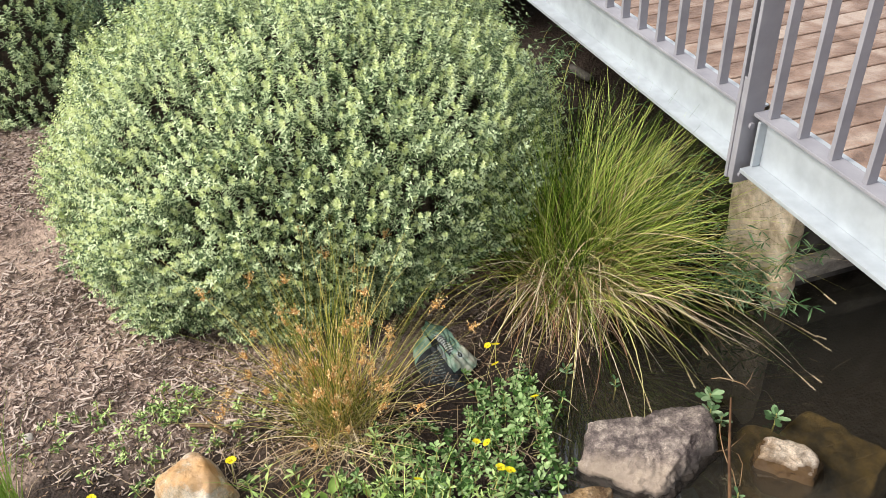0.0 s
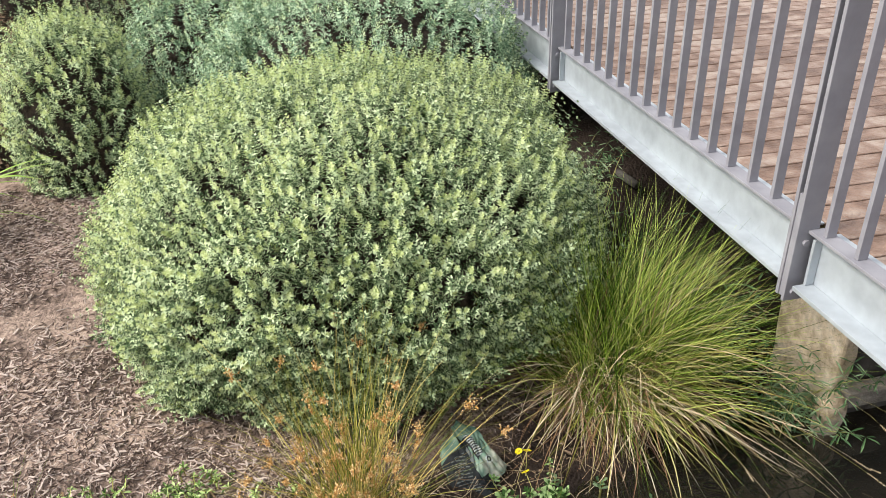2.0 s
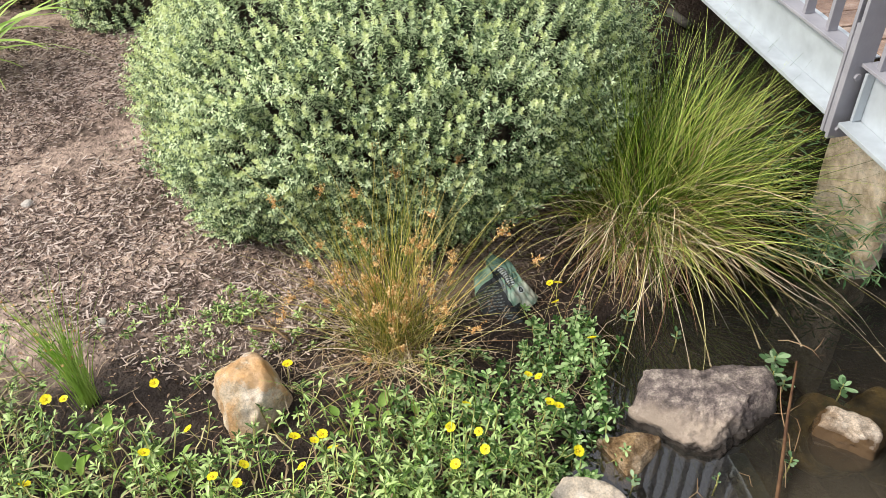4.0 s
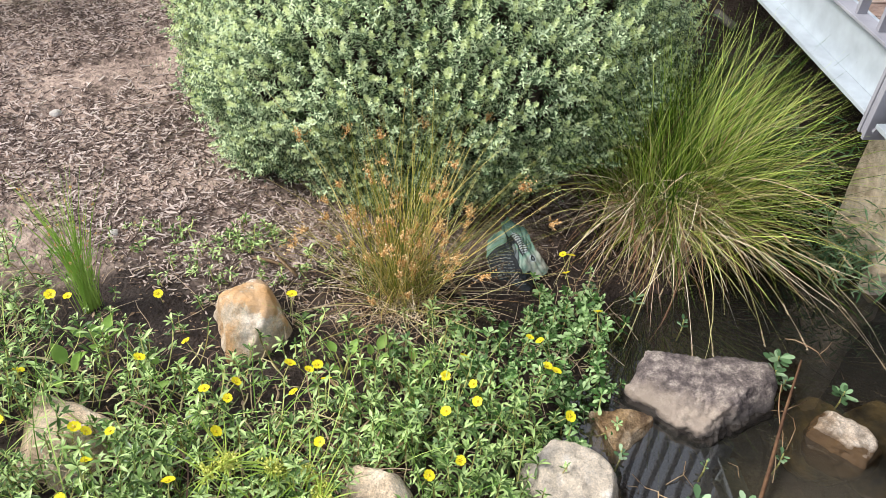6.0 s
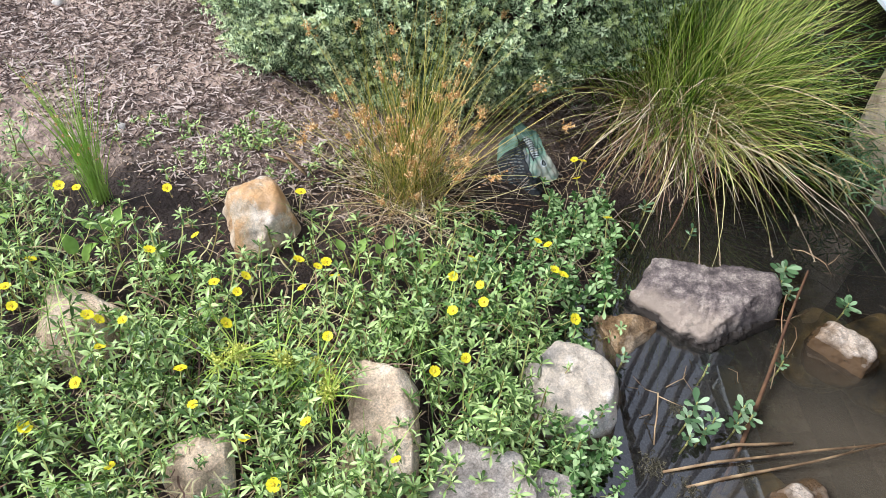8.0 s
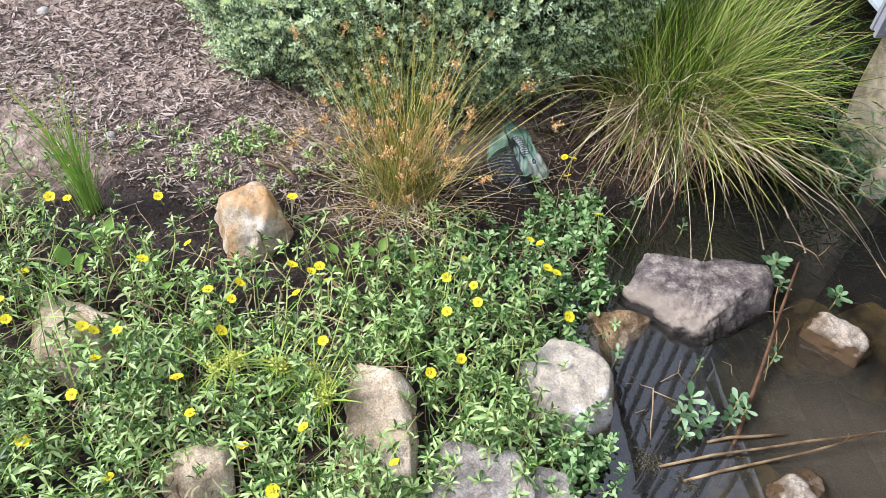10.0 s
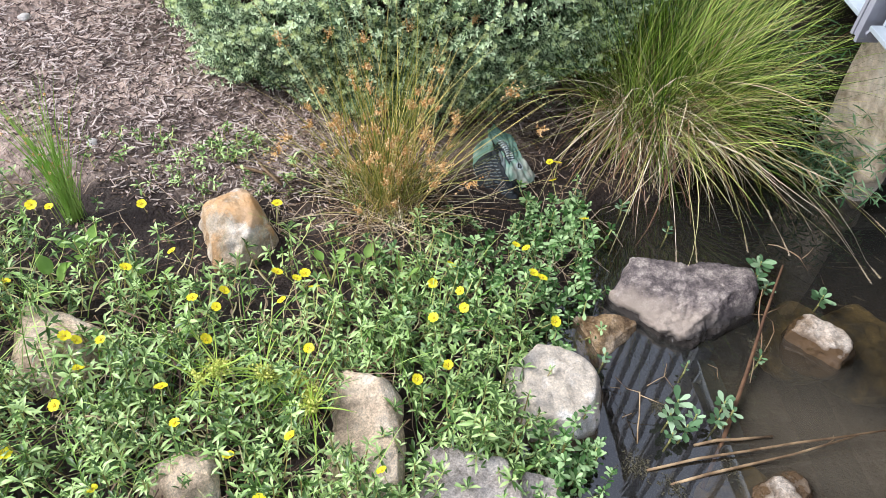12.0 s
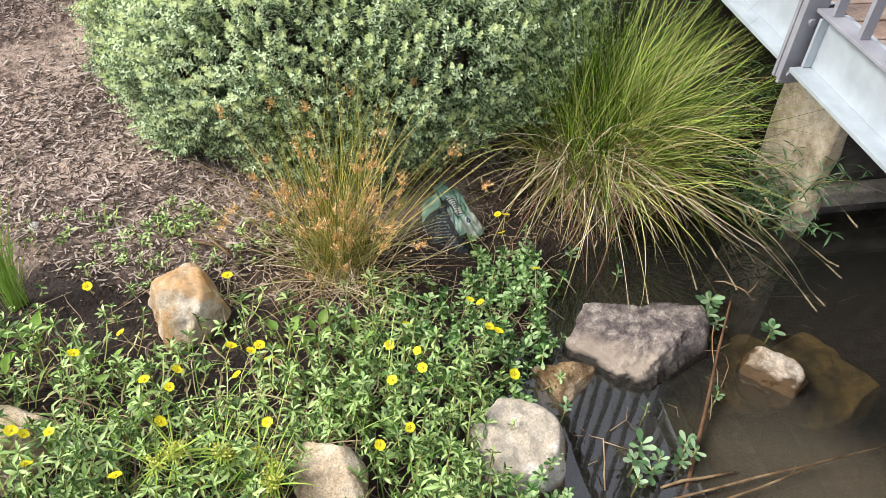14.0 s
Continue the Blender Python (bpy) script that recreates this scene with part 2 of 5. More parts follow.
LITTER = material("dead_leaf", [(0.22, 0.14, 0.08), (0.40, 0.29, 0.20)], 30, 0.8, 0.2, 90, spread=0.6)
ALGAE = material("dark_algae", [(0.035, 0.032, 0.018), (0.12, 0.105, 0.062)], 20, 0.6, spread=0.8)
PALE = material("pale_stone", [(0.42, 0.38, 0.33), (0.58, 0.54, 0.49)], 30, 0.85, 0.3, 90)


def add_mud_and_shade(m):
    """Dark wet mud where the ground's "wet" value sets it; under the bridge it paints shade."""
    n, link = m.node_tree.nodes, m.node_tree.links.new
    bsdf = n["Principled BSDF"]
    dry = bsdf.inputs["Base Color"].links[0].from_socket
    wet, tex, clod, ramp = n.new("ShaderNodeAttribute"), n.new("ShaderNodeTexCoord"), n.new("ShaderNodeTexNoise"), n.new("ShaderNodeValToRGB")
    wet.attribute_name = "wet"
    clod.inputs["Scale"].default_value, clod.inputs["Detail"].default_value = 48, 9
    link(tex.outputs["Object"], clod.inputs["Vector"])
    link(clod.outputs["Fac"], ramp.inputs["Fac"])
    ramp.color_ramp.elements[0].color, ramp.color_ramp.elements[1].color = MUD_DARK, MUD_LIGHT
    mix = n.new("ShaderNodeMix")
    mix.data_type = "RGBA"
    link(wet.outputs["Fac"], mix.inputs[0])
    link(dry, mix.inputs[6])
    link(ramp.outputs["Color"], mix.inputs[7])
    link(mix.outputs[2], bsdf.inputs["Base Color"])
    gloss = n.new("ShaderNodeMapRange")
    gloss.inputs["To Min"].default_value, gloss.inputs["To Max"].default_value = 0.95, 0.68
    link(wet.outputs["Fac"], gloss.inputs["Value"])
    link(gloss.outputs["Result"], bsdf.inputs["Roughness"])


add_mud_and_shade(SOIL)


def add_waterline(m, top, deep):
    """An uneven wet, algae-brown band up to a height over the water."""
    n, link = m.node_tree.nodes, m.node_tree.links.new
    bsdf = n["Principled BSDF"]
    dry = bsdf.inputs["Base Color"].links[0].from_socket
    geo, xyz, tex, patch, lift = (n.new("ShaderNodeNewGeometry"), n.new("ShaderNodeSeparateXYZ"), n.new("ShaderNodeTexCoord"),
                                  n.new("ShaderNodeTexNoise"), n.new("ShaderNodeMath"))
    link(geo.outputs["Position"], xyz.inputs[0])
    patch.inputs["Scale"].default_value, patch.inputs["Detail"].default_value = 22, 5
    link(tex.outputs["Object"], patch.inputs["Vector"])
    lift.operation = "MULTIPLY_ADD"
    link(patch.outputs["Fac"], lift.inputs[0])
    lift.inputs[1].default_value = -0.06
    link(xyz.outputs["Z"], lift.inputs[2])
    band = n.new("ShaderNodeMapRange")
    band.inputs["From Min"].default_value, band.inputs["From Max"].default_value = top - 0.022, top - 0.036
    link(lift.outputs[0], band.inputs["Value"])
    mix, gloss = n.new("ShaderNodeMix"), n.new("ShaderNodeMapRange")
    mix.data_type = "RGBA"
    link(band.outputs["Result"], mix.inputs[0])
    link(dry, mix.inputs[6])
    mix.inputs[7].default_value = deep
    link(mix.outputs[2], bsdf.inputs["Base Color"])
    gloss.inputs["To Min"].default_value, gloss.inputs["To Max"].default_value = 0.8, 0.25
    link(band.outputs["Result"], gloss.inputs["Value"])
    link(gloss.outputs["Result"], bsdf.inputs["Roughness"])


def add_toned_edge(m, way, start, end, colour, amount):
    """A paler or rustier weathered zone, or a darker one, that sets in along one way through the stone, with a ragged
    border.
    """
    n, link = m.node_tree.nodes, m.node_tree.links.new
    bsdf = n["Principled BSDF"]
    before = bsdf.inputs["Base Color"].links[0].from_socket
    tex, dot, rag, add, ramp = (n.new("ShaderNodeTexCoord"), n.new("ShaderNodeVectorMath"), n.new("ShaderNodeTexNoise"),
                                n.new("ShaderNodeMath"), n.new("ShaderNodeMapRange"))
    dot.operation = "DOT_PRODUCT"
    dot.inputs[1].default_value = way
    link(tex.outputs["Object"], dot.inputs[0])
    rag.inputs["Scale"].default_value, rag.inputs["Detail"].default_value, rag.inputs["Roughness"].default_value = 16, 8, 0.7
    link(tex.outputs["Object"], rag.inputs["Vector"])
    add.operation = "MULTIPLY_ADD"
    link(rag.outputs["Fac"], add.inputs[0])
    add.inputs[1].default_value = 0.16
    link(dot.outputs["Value"], add.inputs[2])
    ramp.inputs["From Min"].default_value, ramp.inputs["From Max"].default_value = start + 0.08, end + 0.08
    ramp.inputs["To Max"].default_value = amount
    link(add.outputs[0], ramp.inputs["Value"])
    mix = n.new("ShaderNodeMix")
    mix.data_type = "RGBA"
    link(ramp.outputs["Result"], mix.inputs[0])
    link(before, mix.inputs[6])
    mix.inputs[7].default_value = (*colour, 1)
    link(mix.outputs[2], bsdf.inputs["Base Color"])


add_toned_edge(ROCK_PURPLE, (-0.30, -0.95, 0), 0.0, 0.07, (0.50, 0.405, 0.315), 0.7)
# Darker zone low towards the front right.
add_toned_edge(ROCK_PURPLE, (0.45, -0.70, -0.62), 0.020, 0.060, (0.085, 0.074, 0.068), 0.9)
add_toned_edge(ROCK_ORANGE, (0.55, 0.1, 0.8), 0.085, 0.10, (0.64, 0.35, 0.13), 0.65)
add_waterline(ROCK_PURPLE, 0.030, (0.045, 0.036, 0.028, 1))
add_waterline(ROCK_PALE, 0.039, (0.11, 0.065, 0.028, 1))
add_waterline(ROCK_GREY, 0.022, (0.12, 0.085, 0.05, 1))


def water_material():
    m = bpy.data.materials.new("murky_water")
    m.use_nodes = True
    n, link = m.node_tree.nodes, m.node_tree.links.new
    n.remove(n["Principled BSDF"])
    clear, mud = n.new("ShaderNodeBsdfTransparent"), n.new("ShaderNodeBsdfDiffuse")
    clear.inputs["Color"].default_value = (0.94, 0.88, 0.70, 1)
    tex, cloud, ramp = n.new("ShaderNodeTexCoord"), n.new("ShaderNodeTexNoise"), n.new("ShaderNodeValToRGB")
    cloud.inputs["Scale"].default_value = 1.6
    link(tex.outputs["Object"], cloud.inputs["Vector"])
    # Silt pales the near shallows; darkening towards the bridge paints its shade.
    xyz, shoal_shade, silt = n.new("ShaderNodeSeparateXYZ"), n.new("ShaderNodeMapRange"), n.new("ShaderNodeMath")
    link(tex.outputs["Object"], xyz.inputs[0])
    link(xyz.outputs["Y"], shoal_shade.inputs["Value"])
    shoal_shade.inputs["From Min"].default_value, shoal_shade.inputs["From Max"].default_value = 2.3, 1.0
    shoal_shade.inputs["To Min"].default_value, shoal_shade.inputs["To Max"].default_value = -0.52, 0.15
    outer, both, far = n.new("ShaderNodeMapRange"), n.new("ShaderNodeMath"), n.new("ShaderNodeVectorMath")
    far.operation = "DISTANCE"
    link(tex.outputs["Object"], far.inputs[0])
    far.inputs[1].default_value = (0.97, 1.06, 0)
    link(far.outputs["Value"], outer.inputs["Value"])
    outer.inputs["From Min"].default_value, outer.inputs["From Max"].default_value = 0.05, 0.40
    outer.inputs["To Min"].default_value, outer.inputs["To Max"].default_value = 0.12, -0.24
    both.operation = silt.operation = "ADD"
    link(shoal_shade.outputs["Result"], both.inputs[0])
    link(outer.outputs["Result"], both.inputs[1])
    link(cloud.outputs["Fac"], silt.inputs[0])
    link(both.outputs[0], silt.inputs[1])
    link(silt.outputs[0], ramp.inputs["Fac"])
    ramp.color_ramp.elements[0].color, ramp.color_ramp.elements[1].color = (0.024, 0.0245, 0.0215, 1), (0.125, 0.108, 0.078, 1)
    ramp.color_ramp.elements[0].position, ramp.color_ramp.elements[1].position = 0.35, 0.7
    link(ramp.outputs["Color"], mud.inputs["Color"])
    body, top = n.new("ShaderNodeMixShader"), n.new("ShaderNodeMixShader")
    body.inputs[0].default_value = 0.60
    link(clear.outputs[0], body.inputs[1])
    link(mud.outputs[0], body.inputs[2])
    fres, gloss = n.new("ShaderNodeFresnel"), n.new("ShaderNodeBsdfGlossy")
    fres.inputs["IOR"].default_value = 2.1
    gloss.inputs["Roughness"].default_value = 0.015
    wave, bump = n.new("ShaderNodeTexNoise"), n.new("ShaderNodeBump")
    wave.inputs["Scale"].default_value, wave.inputs["Detail"].default_value = 9.0, 1.0
    link(tex.outputs["Object"], wave.inputs["Vector"])
    bump.inputs["Strength"].default_value, bump.inputs["Distance"].default_value = 0.03, 0.01
    link(wave.outputs["Fac"], bump.inputs["Height"])
    link(bump.outputs["Normal"], gloss.inputs["Normal"])
    link(fres.outputs[0], top.inputs[0])
    link(body.outputs[0], top.inputs[1])
    link(gloss.outputs[0], top.inputs[2])
    link(top.outputs[0], n["Material Output"].inputs["Surface"])
    return m


WATER = water_material()

# ---- mesh helpers ----


def fast_mesh(name, verts, faces, mats, index=None, smooth=False):
    """A mesh from arrays; all faces have the same number of corners."""
    verts, faces = np.asarray(verts, float), np.asarray(faces, int)
    me = bpy.data.meshes.new(name)
    k = faces.shape[1]
    me.vertices.add(len(verts))
    me.vertices.foreach_set("co", verts.ravel())
    me.loops.add(faces.size)
    me.loops.foreach_set("vertex_index", faces.ravel())
    me.polygons.add(len(faces))
    me.polygons.foreach_set("loop_start", np.arange(0, faces.size, k))
    for m in mats:
        me.materials.append(m)
    if index is not None:
        me.polygons.foreach_set("material_index", np.asarray(index, int))
    me.polygons.foreach_set("use_smooth", np.full(len(faces), smooth))
    me.update(calc_edges=True)
    return me


def put(name, me, parent=None, label=""):
    ob = new(name, me)
    ob.parent = parent
    return tagged(ob, label) if label else ob


def part(name, bm, mat, parent=None, label="", smooth=False):
    """Links a bmesh as one mesh object under a thing or under a part."""
    me = bpy.data.meshes.new(name)
    bm.to_mesh(me)
    bm.free()
    me.materials.append(mat)
    for p in me.polygons:
        p.use_smooth = smooth
    return put(name, me, parent, label)


def thing(name, at, label, category, group="", kind=""):
    ob = new(name)
    ob.empty_display_size = 0.05
    ob.location = at
    return tagged(ob, label, category, group, kind)


def box_bm(lo, hi, bevel=0.0, axes=None):
    """A box between two corners, in the frame given by a 3x3 of axes."""
    bm = bmesh.new()
    bmesh.ops.create_cube(bm, size=1)
    lo, hi = Vector(lo), Vector(hi)
    for v in bm.verts:
        v.co = Vector(((lo[i] + hi[i]) / 2 + v.co[i] * (hi[i] - lo[i]) for i in range(3)))
    if bevel:
        bmesh.ops.bevel(bm, geom=bm.edges[:], offset=bevel, segments=2, affect="EDGES", profile=0.5)
    if axes is not None:
        for v in bm.verts:
            v.co = axes(v.co)
    bmesh.ops.recalc_face_normals(bm, faces=bm.faces[:])
    return bm


def frames_from(d, rng):
    """Rotation matrices whose z axis follows d, with a random turn about it."""
    d = d / np.linalg.norm(d, axis=1, keepdims=True)
    helper = np.where(np.abs(d[:, 2:3]) > 0.95, [[1.0, 0, 0]], [[0, 0, 1.0]])
    x = np.cross(helper, d)
    x /= np.linalg.norm(x, axis=1, keepdims=True)
    y = np.cross(d, x)
    a = rng.uniform(0, 2 * np.pi, len(d))[:, None]
    x, y = x * np.cos(a) + y * np.sin(a), y * np.cos(a) - x * np.sin(a)
    return np.stack([x, y, d], axis=2)


def scatter(template, faces, rot, pos, scale):
    """Copies of a template, joined: vertices (n*k, 3) and faces."""
    v = np.einsum("nij,kj->nki", rot, template) * scale[:, None, None] + pos[:, None, :]
    f = faces[None] + (np.arange(len(pos)) * len(template))[:, None, None]
    return v.reshape(-1, 3), f.reshape(-1, faces.shape[1])


def ribbon(curve, side, width):
    """Flat blades: curve (n, k, 3), side (n, 3), width (n, k). Quads."""
    n, k, _ = curve.shape
    a = curve - side[:, None] * width[..., None] / 2
    b = curve + side[:, None] * width[..., None] / 2
    v = np.stack([a, b], axis=2).reshape(n, k * 2, 3)
    q = np.array([[2 * i, 2 * i + 1, 2 * i + 3, 2 * i + 2] for i in range(k - 1)])
    f = q[None] + (np.arange(n) * k * 2)[:, None, None]
    return v.reshape(-1, 3), f.reshape(-1, 4)


def tube_bm(points, radii, sides=6):
    """A tapering tube along points."""
    bm = bmesh.new()
    rings = []
    for i, p in enumerate(points):
        p = Vector(p)
        d = (Vector(points[min(i + 1, len(points) - 1)]) - Vector(points[max(i - 1, 0)])).normalized()
        x = d.orthogonal().normalized()
        y = d.cross(x)
        rings.append([bm.verts.new(p + (x * math.cos(t) + y * math.sin(t)) * radii[i])
                      for t in [2 * math.pi * j / sides for j in range(sides)]])
    for a, b in zip(rings, rings[1:]):
        for j in range(sides):
            bm.faces.new((a[j], a[(j + 1) % sides], b[(j + 1) % sides], b[j]))
    bm.faces.new(rings[0][::-1])
    bm.faces.new(rings[-1])
    return bm


# ---- ground and water ----
POND = np.array([(0.50, 1.88), (0.70, 1.92), (1.0, 2.30), (1.2, 2.62), (1.6, 2.80), (2.4, 2.9), (4, 2.7), (5.6, 1), (5.2, -4), (4.6, -14), (1.6, -14), (1.1, -4),
                 (0.40, -1), (0.34, 0.30), (0.30, 0.62), (0.16, 0.92), (0.20, 1.15), (0.29, 1.32), (0.41, 1.58)])


def shore(x, y):
    """Distance to the shoreline, negative on the water."""
    p = np.stack([np.asarray(x, float).ravel(), np.asarray(y, float).ravel()], 1)
    best, inside = np.full(len(p), 1e9), np.zeros(len(p), bool)
    for a, b in zip(POND, np.roll(POND, -1, axis=0)):
        e = b - a
        t = np.clip(((p - a) @ e) / (e @ e), 0, 1)
        best = np.minimum(best, np.linalg.norm(p - a - t[:, None] * e, axis=1))
        cross = (a[1] > p[:, 1]) != (b[1] > p[:, 1])
        at = a[0] + (p[:, 1] - a[1]) / (b[1] - a[1] if b[1] != a[1] else 1e-9) * e[0]
        inside ^= cross & (p[:, 0] < at)
    return np.where(inside, -best, best).reshape(np.shape(x))


def wave(x, y, k, ph):
    return np.sin(x * k + ph) * np.cos(y * k * 1.13 + ph * 2.1) + 0.5 * np.sin(x * k * 2.3 - y * k * 1.7 + ph)


def height(x, y):
    x, y = np.asarray(x, float), np.asarray(y, float)
    d = shore(x, y)
    land = 0.012 + 0.085 * np.minimum(d, 1.2) + 0.05 * np.clip(d - 1.2, 0, 3.0)
    # Rise added under the deck to keep light from coming in behind.
    bank = np.clip((y - 0.16 * x - 2.75) / 0.9, 0, 1) * np.clip((x - 0.55) / 0.4, 0, 1)
    land = land + 0.30 * bank * bank * (3 - 2 * bank) * np.clip((6 - x) / 1.5, 0, 1)
    rough = (0.010 * wave(x, y, 9, 0.4) + 0.006 * wave(x, y, 27, 1.7)) * np.clip(d * 3, 0, 1)
    return np.where(d > 0, land + rough, -np.minimum(0.30, 0.01 - d * 0.55))


def axis(lo, hi, step, far):
    mid = np.arange(lo, hi, step)
    grow = step * np.cumsum(1.35 ** np.arange(1, 31))
    grow = grow[grow < far]
    return np.concatenate([(lo - grow)[::-1], mid, mid[-1] + grow, [mid[-1] + far]])


gx, gy = axis(-2.6, 2.6, 0.03, 3000), axis(-0.6, 5.0, 0.03, 3000)
GX, GY = np.meshgrid(gx, gy)
cols, rows_n = len(gx), len(gy)
cell = (np.arange(rows_n - 1)[:, None] * cols + np.arange(cols - 1)[None]).ravel()
ground = put("ground", fast_mesh("ground", np.stack([GX, GY, height(GX, GY)], -1).reshape(-1, 3),
                                 np.stack([cell, cell + 1, cell + cols + 1, cell + cols], 1), [SOIL], smooth=True))
# From x 0.75 on, the dark mud runs far back to paint shade under the bridge.
wet_shade_edge = np.interp(GX, [-1.9, -1.2, -0.7, -0.3, 0.1, 0.45, 0.75, 1.2], [1.52, 1.58, 1.70, 1.90, 2.05, 2.2, 6.0, 7.0])
wet_shade = np.clip((wet_shade_edge - GY + 0.10 * wave(GX, GY, 6, 0.9) + 0.05 * wave(GX, GY, 17, 2.0)) / 0.22 + 0.5, 0, 1)
ragged = 0.18 * wave(GX, GY, 3.1, 0.7) + 0.08 * wave(GX, GY, 9.0, 1.9)
wet_shade *= np.clip((GX + 1.95 + ragged) / 0.6, 0, 1) * np.clip((GY + 0.35 + ragged) / 0.5, 0, 1) * np.clip((6.3 - GY + ragged) / 0.5, 0, 1)
ground.data.attributes.new("wet", "FLOAT", "POINT").data.foreach_set("value", wet_shade.ravel().astype(np.float32))
tagged(ground, "brown bare soil bank sloping to a creek", "ground", kind="structure")
water = put("water", fast_mesh("water", [(-0.35, -14.5, 0), (6.5, -14.5, 0), (6.5, 3.1, 0), (-0.35, 3.1, 0)], [(0, 1, 2, 3)], [WATER]))
tagged(water, "still dark murky creek water reflecting a railing", "water", kind="structure")
water.visible_shadow = False

# ---- the footbridge ----
ALONG, OUT = Vector((-0.158, 0.987, 0.0)), Vector((-0.987, -0.158, 0.0))
RISE = 0.016
BAY, BAR_STEP = 1.9, 0.1185


def on_bridge(co):
    """Metres along the rail, outwards from it, and up, to the world."""
    return Vector((1.089, 1.881, 0.0)) + ALONG * co[0] + OUT * co[1] + Vector((0, 0, co[2] + RISE * co[0]))


def bridge_box(lo, hi, bevel=0.0015):
    return box_bm(lo, hi, bevel, on_bridge)


def bolt_bm(s, o, z):
    bm = bmesh.new()
    bmesh.ops.create_cone(bm, cap_ends=True, segments=6, radius1=0.0105, radius2=0.0095, depth=0.010,
                          matrix=Matrix.Translation((s, o, z)) @ Matrix.Rotation(math.pi / 2, 4, "Y"))
    for v in bm.verts:
        v.co = on_bridge(v.co)
    return bm


railing = thing("railing", on_bridge((0, 0, 0.69)), "grey painted steel footbridge railing with upright bars", "railing")


def group_part(name, at, label=""):
    ob = new(name)
    ob.empty_display_size = 0.05
    ob.parent = railing
    ob.location = at - railing.location
    return tagged(ob, label) if label else ob


for bay in range(-2, 3):
    s0, s1 = -0.018 + BAY * bay, -0.018 + BAY * (bay + 1)
    foot = on_bridge((s0, 0, 0.69))
    post = group_part("post", foot, "post of two bolted flat bars")
    inv = Matrix.Translation(-foot)

    def sub(name, bm, mat, label="", under=post, shift=inv):
        bm.transform(shift)
        return part(name, bm, mat, under, label)

    sub("near_flat_bar", bridge_box((s0 - 0.018, -0.006, 0.692), (s0 - 0.006, 0.060, 2.03)), PAINT)
    sub("far_flat_bar", bridge_box((s0 + 0.009, -0.006, 0.700), (s0 + 0.021, 0.060, 2.03)), PAINT)
    sub("spacer_plate", bridge_box((s0 - 0.006, -0.004, 0.702), (s0 + 0.009, 0.056, 1.015), 0.0008), PAINT)
    sub("bolt", bolt_bm(s0 - 0.022, 0.030, 0.876), PAINT)
    sub("bolt", bolt_bm(s0 - 0.022, 0.036, 0.722), PAINT)

    beam = thing("edge_beam", on_bridge(((s0 + s1) / 2, 0, 0.75)), "galvanised steel channel beam edging the footbridge", "beam", "edge beams")
    inv_b = Matrix.Translation(-beam.location)
    lo, hi = s0 + 0.024, s1 - 0.040
    sub("web", bridge_box((lo, -0.010, 0.7572), (hi, 0.0, 0.8968)), STEEL, "", beam, inv_b)
    sub("bottom_flange", bridge_box((lo, -0.010, 0.744), (hi, 0.058, 0.757)), STEEL, "", beam, inv_b)
    sub("top_flange", bridge_box((lo, -0.055, 0.897), (hi, 0.004, 0.903)), STEEL, "", beam, inv_b)
    sub("end_plate", bridge_box((hi - 0.010, 0.0005, 0.758), (hi, 0.026, 0.8965)), STEEL, "", beam, inv_b)

    middle = on_bridge(((s0 + s1) / 2, 0, 0.91))
    panel = group_part("panel", middle)
    inv_p = Matrix.Translation(-middle)
    sub("bottom_rail", bridge_box((s0 + 0.022, -0.024, 0.9045), (s1 - 0.019, 0.028, 0.9145)), PAINT, "", panel, inv_p)
    sub("top_rail", bridge_box((s0 + 0.022, -0.024, 2.02), (s1 - 0.019, 0.028, 2.032)), PAINT, "", panel, inv_p)
    first = sub("baluster", bridge_box((-0.007, -0.015, 0.0), (0.007, 0.014, 1.105), 0.001), PAINT, "", panel,
                Matrix.Translation(-on_bridge((0, 0, 0))))
    for k in range(15):
        bar = first if k == 0 else put("baluster", first.data, panel)
        bar.location = on_bridge((s0 + 0.058 + BAR_STEP * (k + 1) - 0.001, 0.0, 0.9147)) - middle

pier = thing("bridge_pier", on_bridge((0.35, -0.3, 0.0)), "weathered buff concrete pier holding up the footbridge", "pier")
inv_pier = Matrix.Translation(-pier.location)


def pier_piece(name, lo, hi, bevel, seed, amp, mat, label=""):
    bm = box_bm(lo, hi, bevel)
    bmesh.ops.subdivide_edges(bm, edges=bm.edges[:], cuts=7, use_grid_fill=True)
    for v in bm.verts:
        v.co += Vector([noise.noise(v.co * 9 + Vector((seed, i * 7.3, 0))) * amp for i in range(3)])
        v.co = on_bridge(v.co)
    bmesh.ops.recalc_face_normals(bm, faces=bm.faces[:])
    bm.transform(inv_pier)
    return part(name, bm, mat, pier, label)


# Wall is coloured darker than the facing to paint in the deck's shade.
pier_piece("wall", (0.155, -4.0, -0.25), (0.470, -0.430, 0.735), 0.012, 3.0, 0.010, SHADED_GREY, "grey concrete with the deck's shade in its colour")
pier_piece("facing", (0.142, -0.428, -0.015), (0.480, -0.365, 0.735), 0.012, 5.0, 0.014, CONCRETE)
pier_piece("footing", (0.085, -4.1, 0.085), (0.152, -0.40, 0.150), 0.012, 8.0, 0.014, FOOTING)

deck = thing("deck", on_bridge((1.0, -1.6, 0.87)), "worn reddish-brown hardwood boards of the footbridge deck", "deck", kind="structure")
inv_d = Matrix.Translation(-deck.location)
for k, o in enumerate((-0.35, -1.5, -2.7, -3.9)):
    bm = bridge_box((-4.2, o - 0.05, 0.75), (5.8, o + 0.05, 0.873))
    bm.transform(inv_d)
    part("joist", bm, BARK, deck)

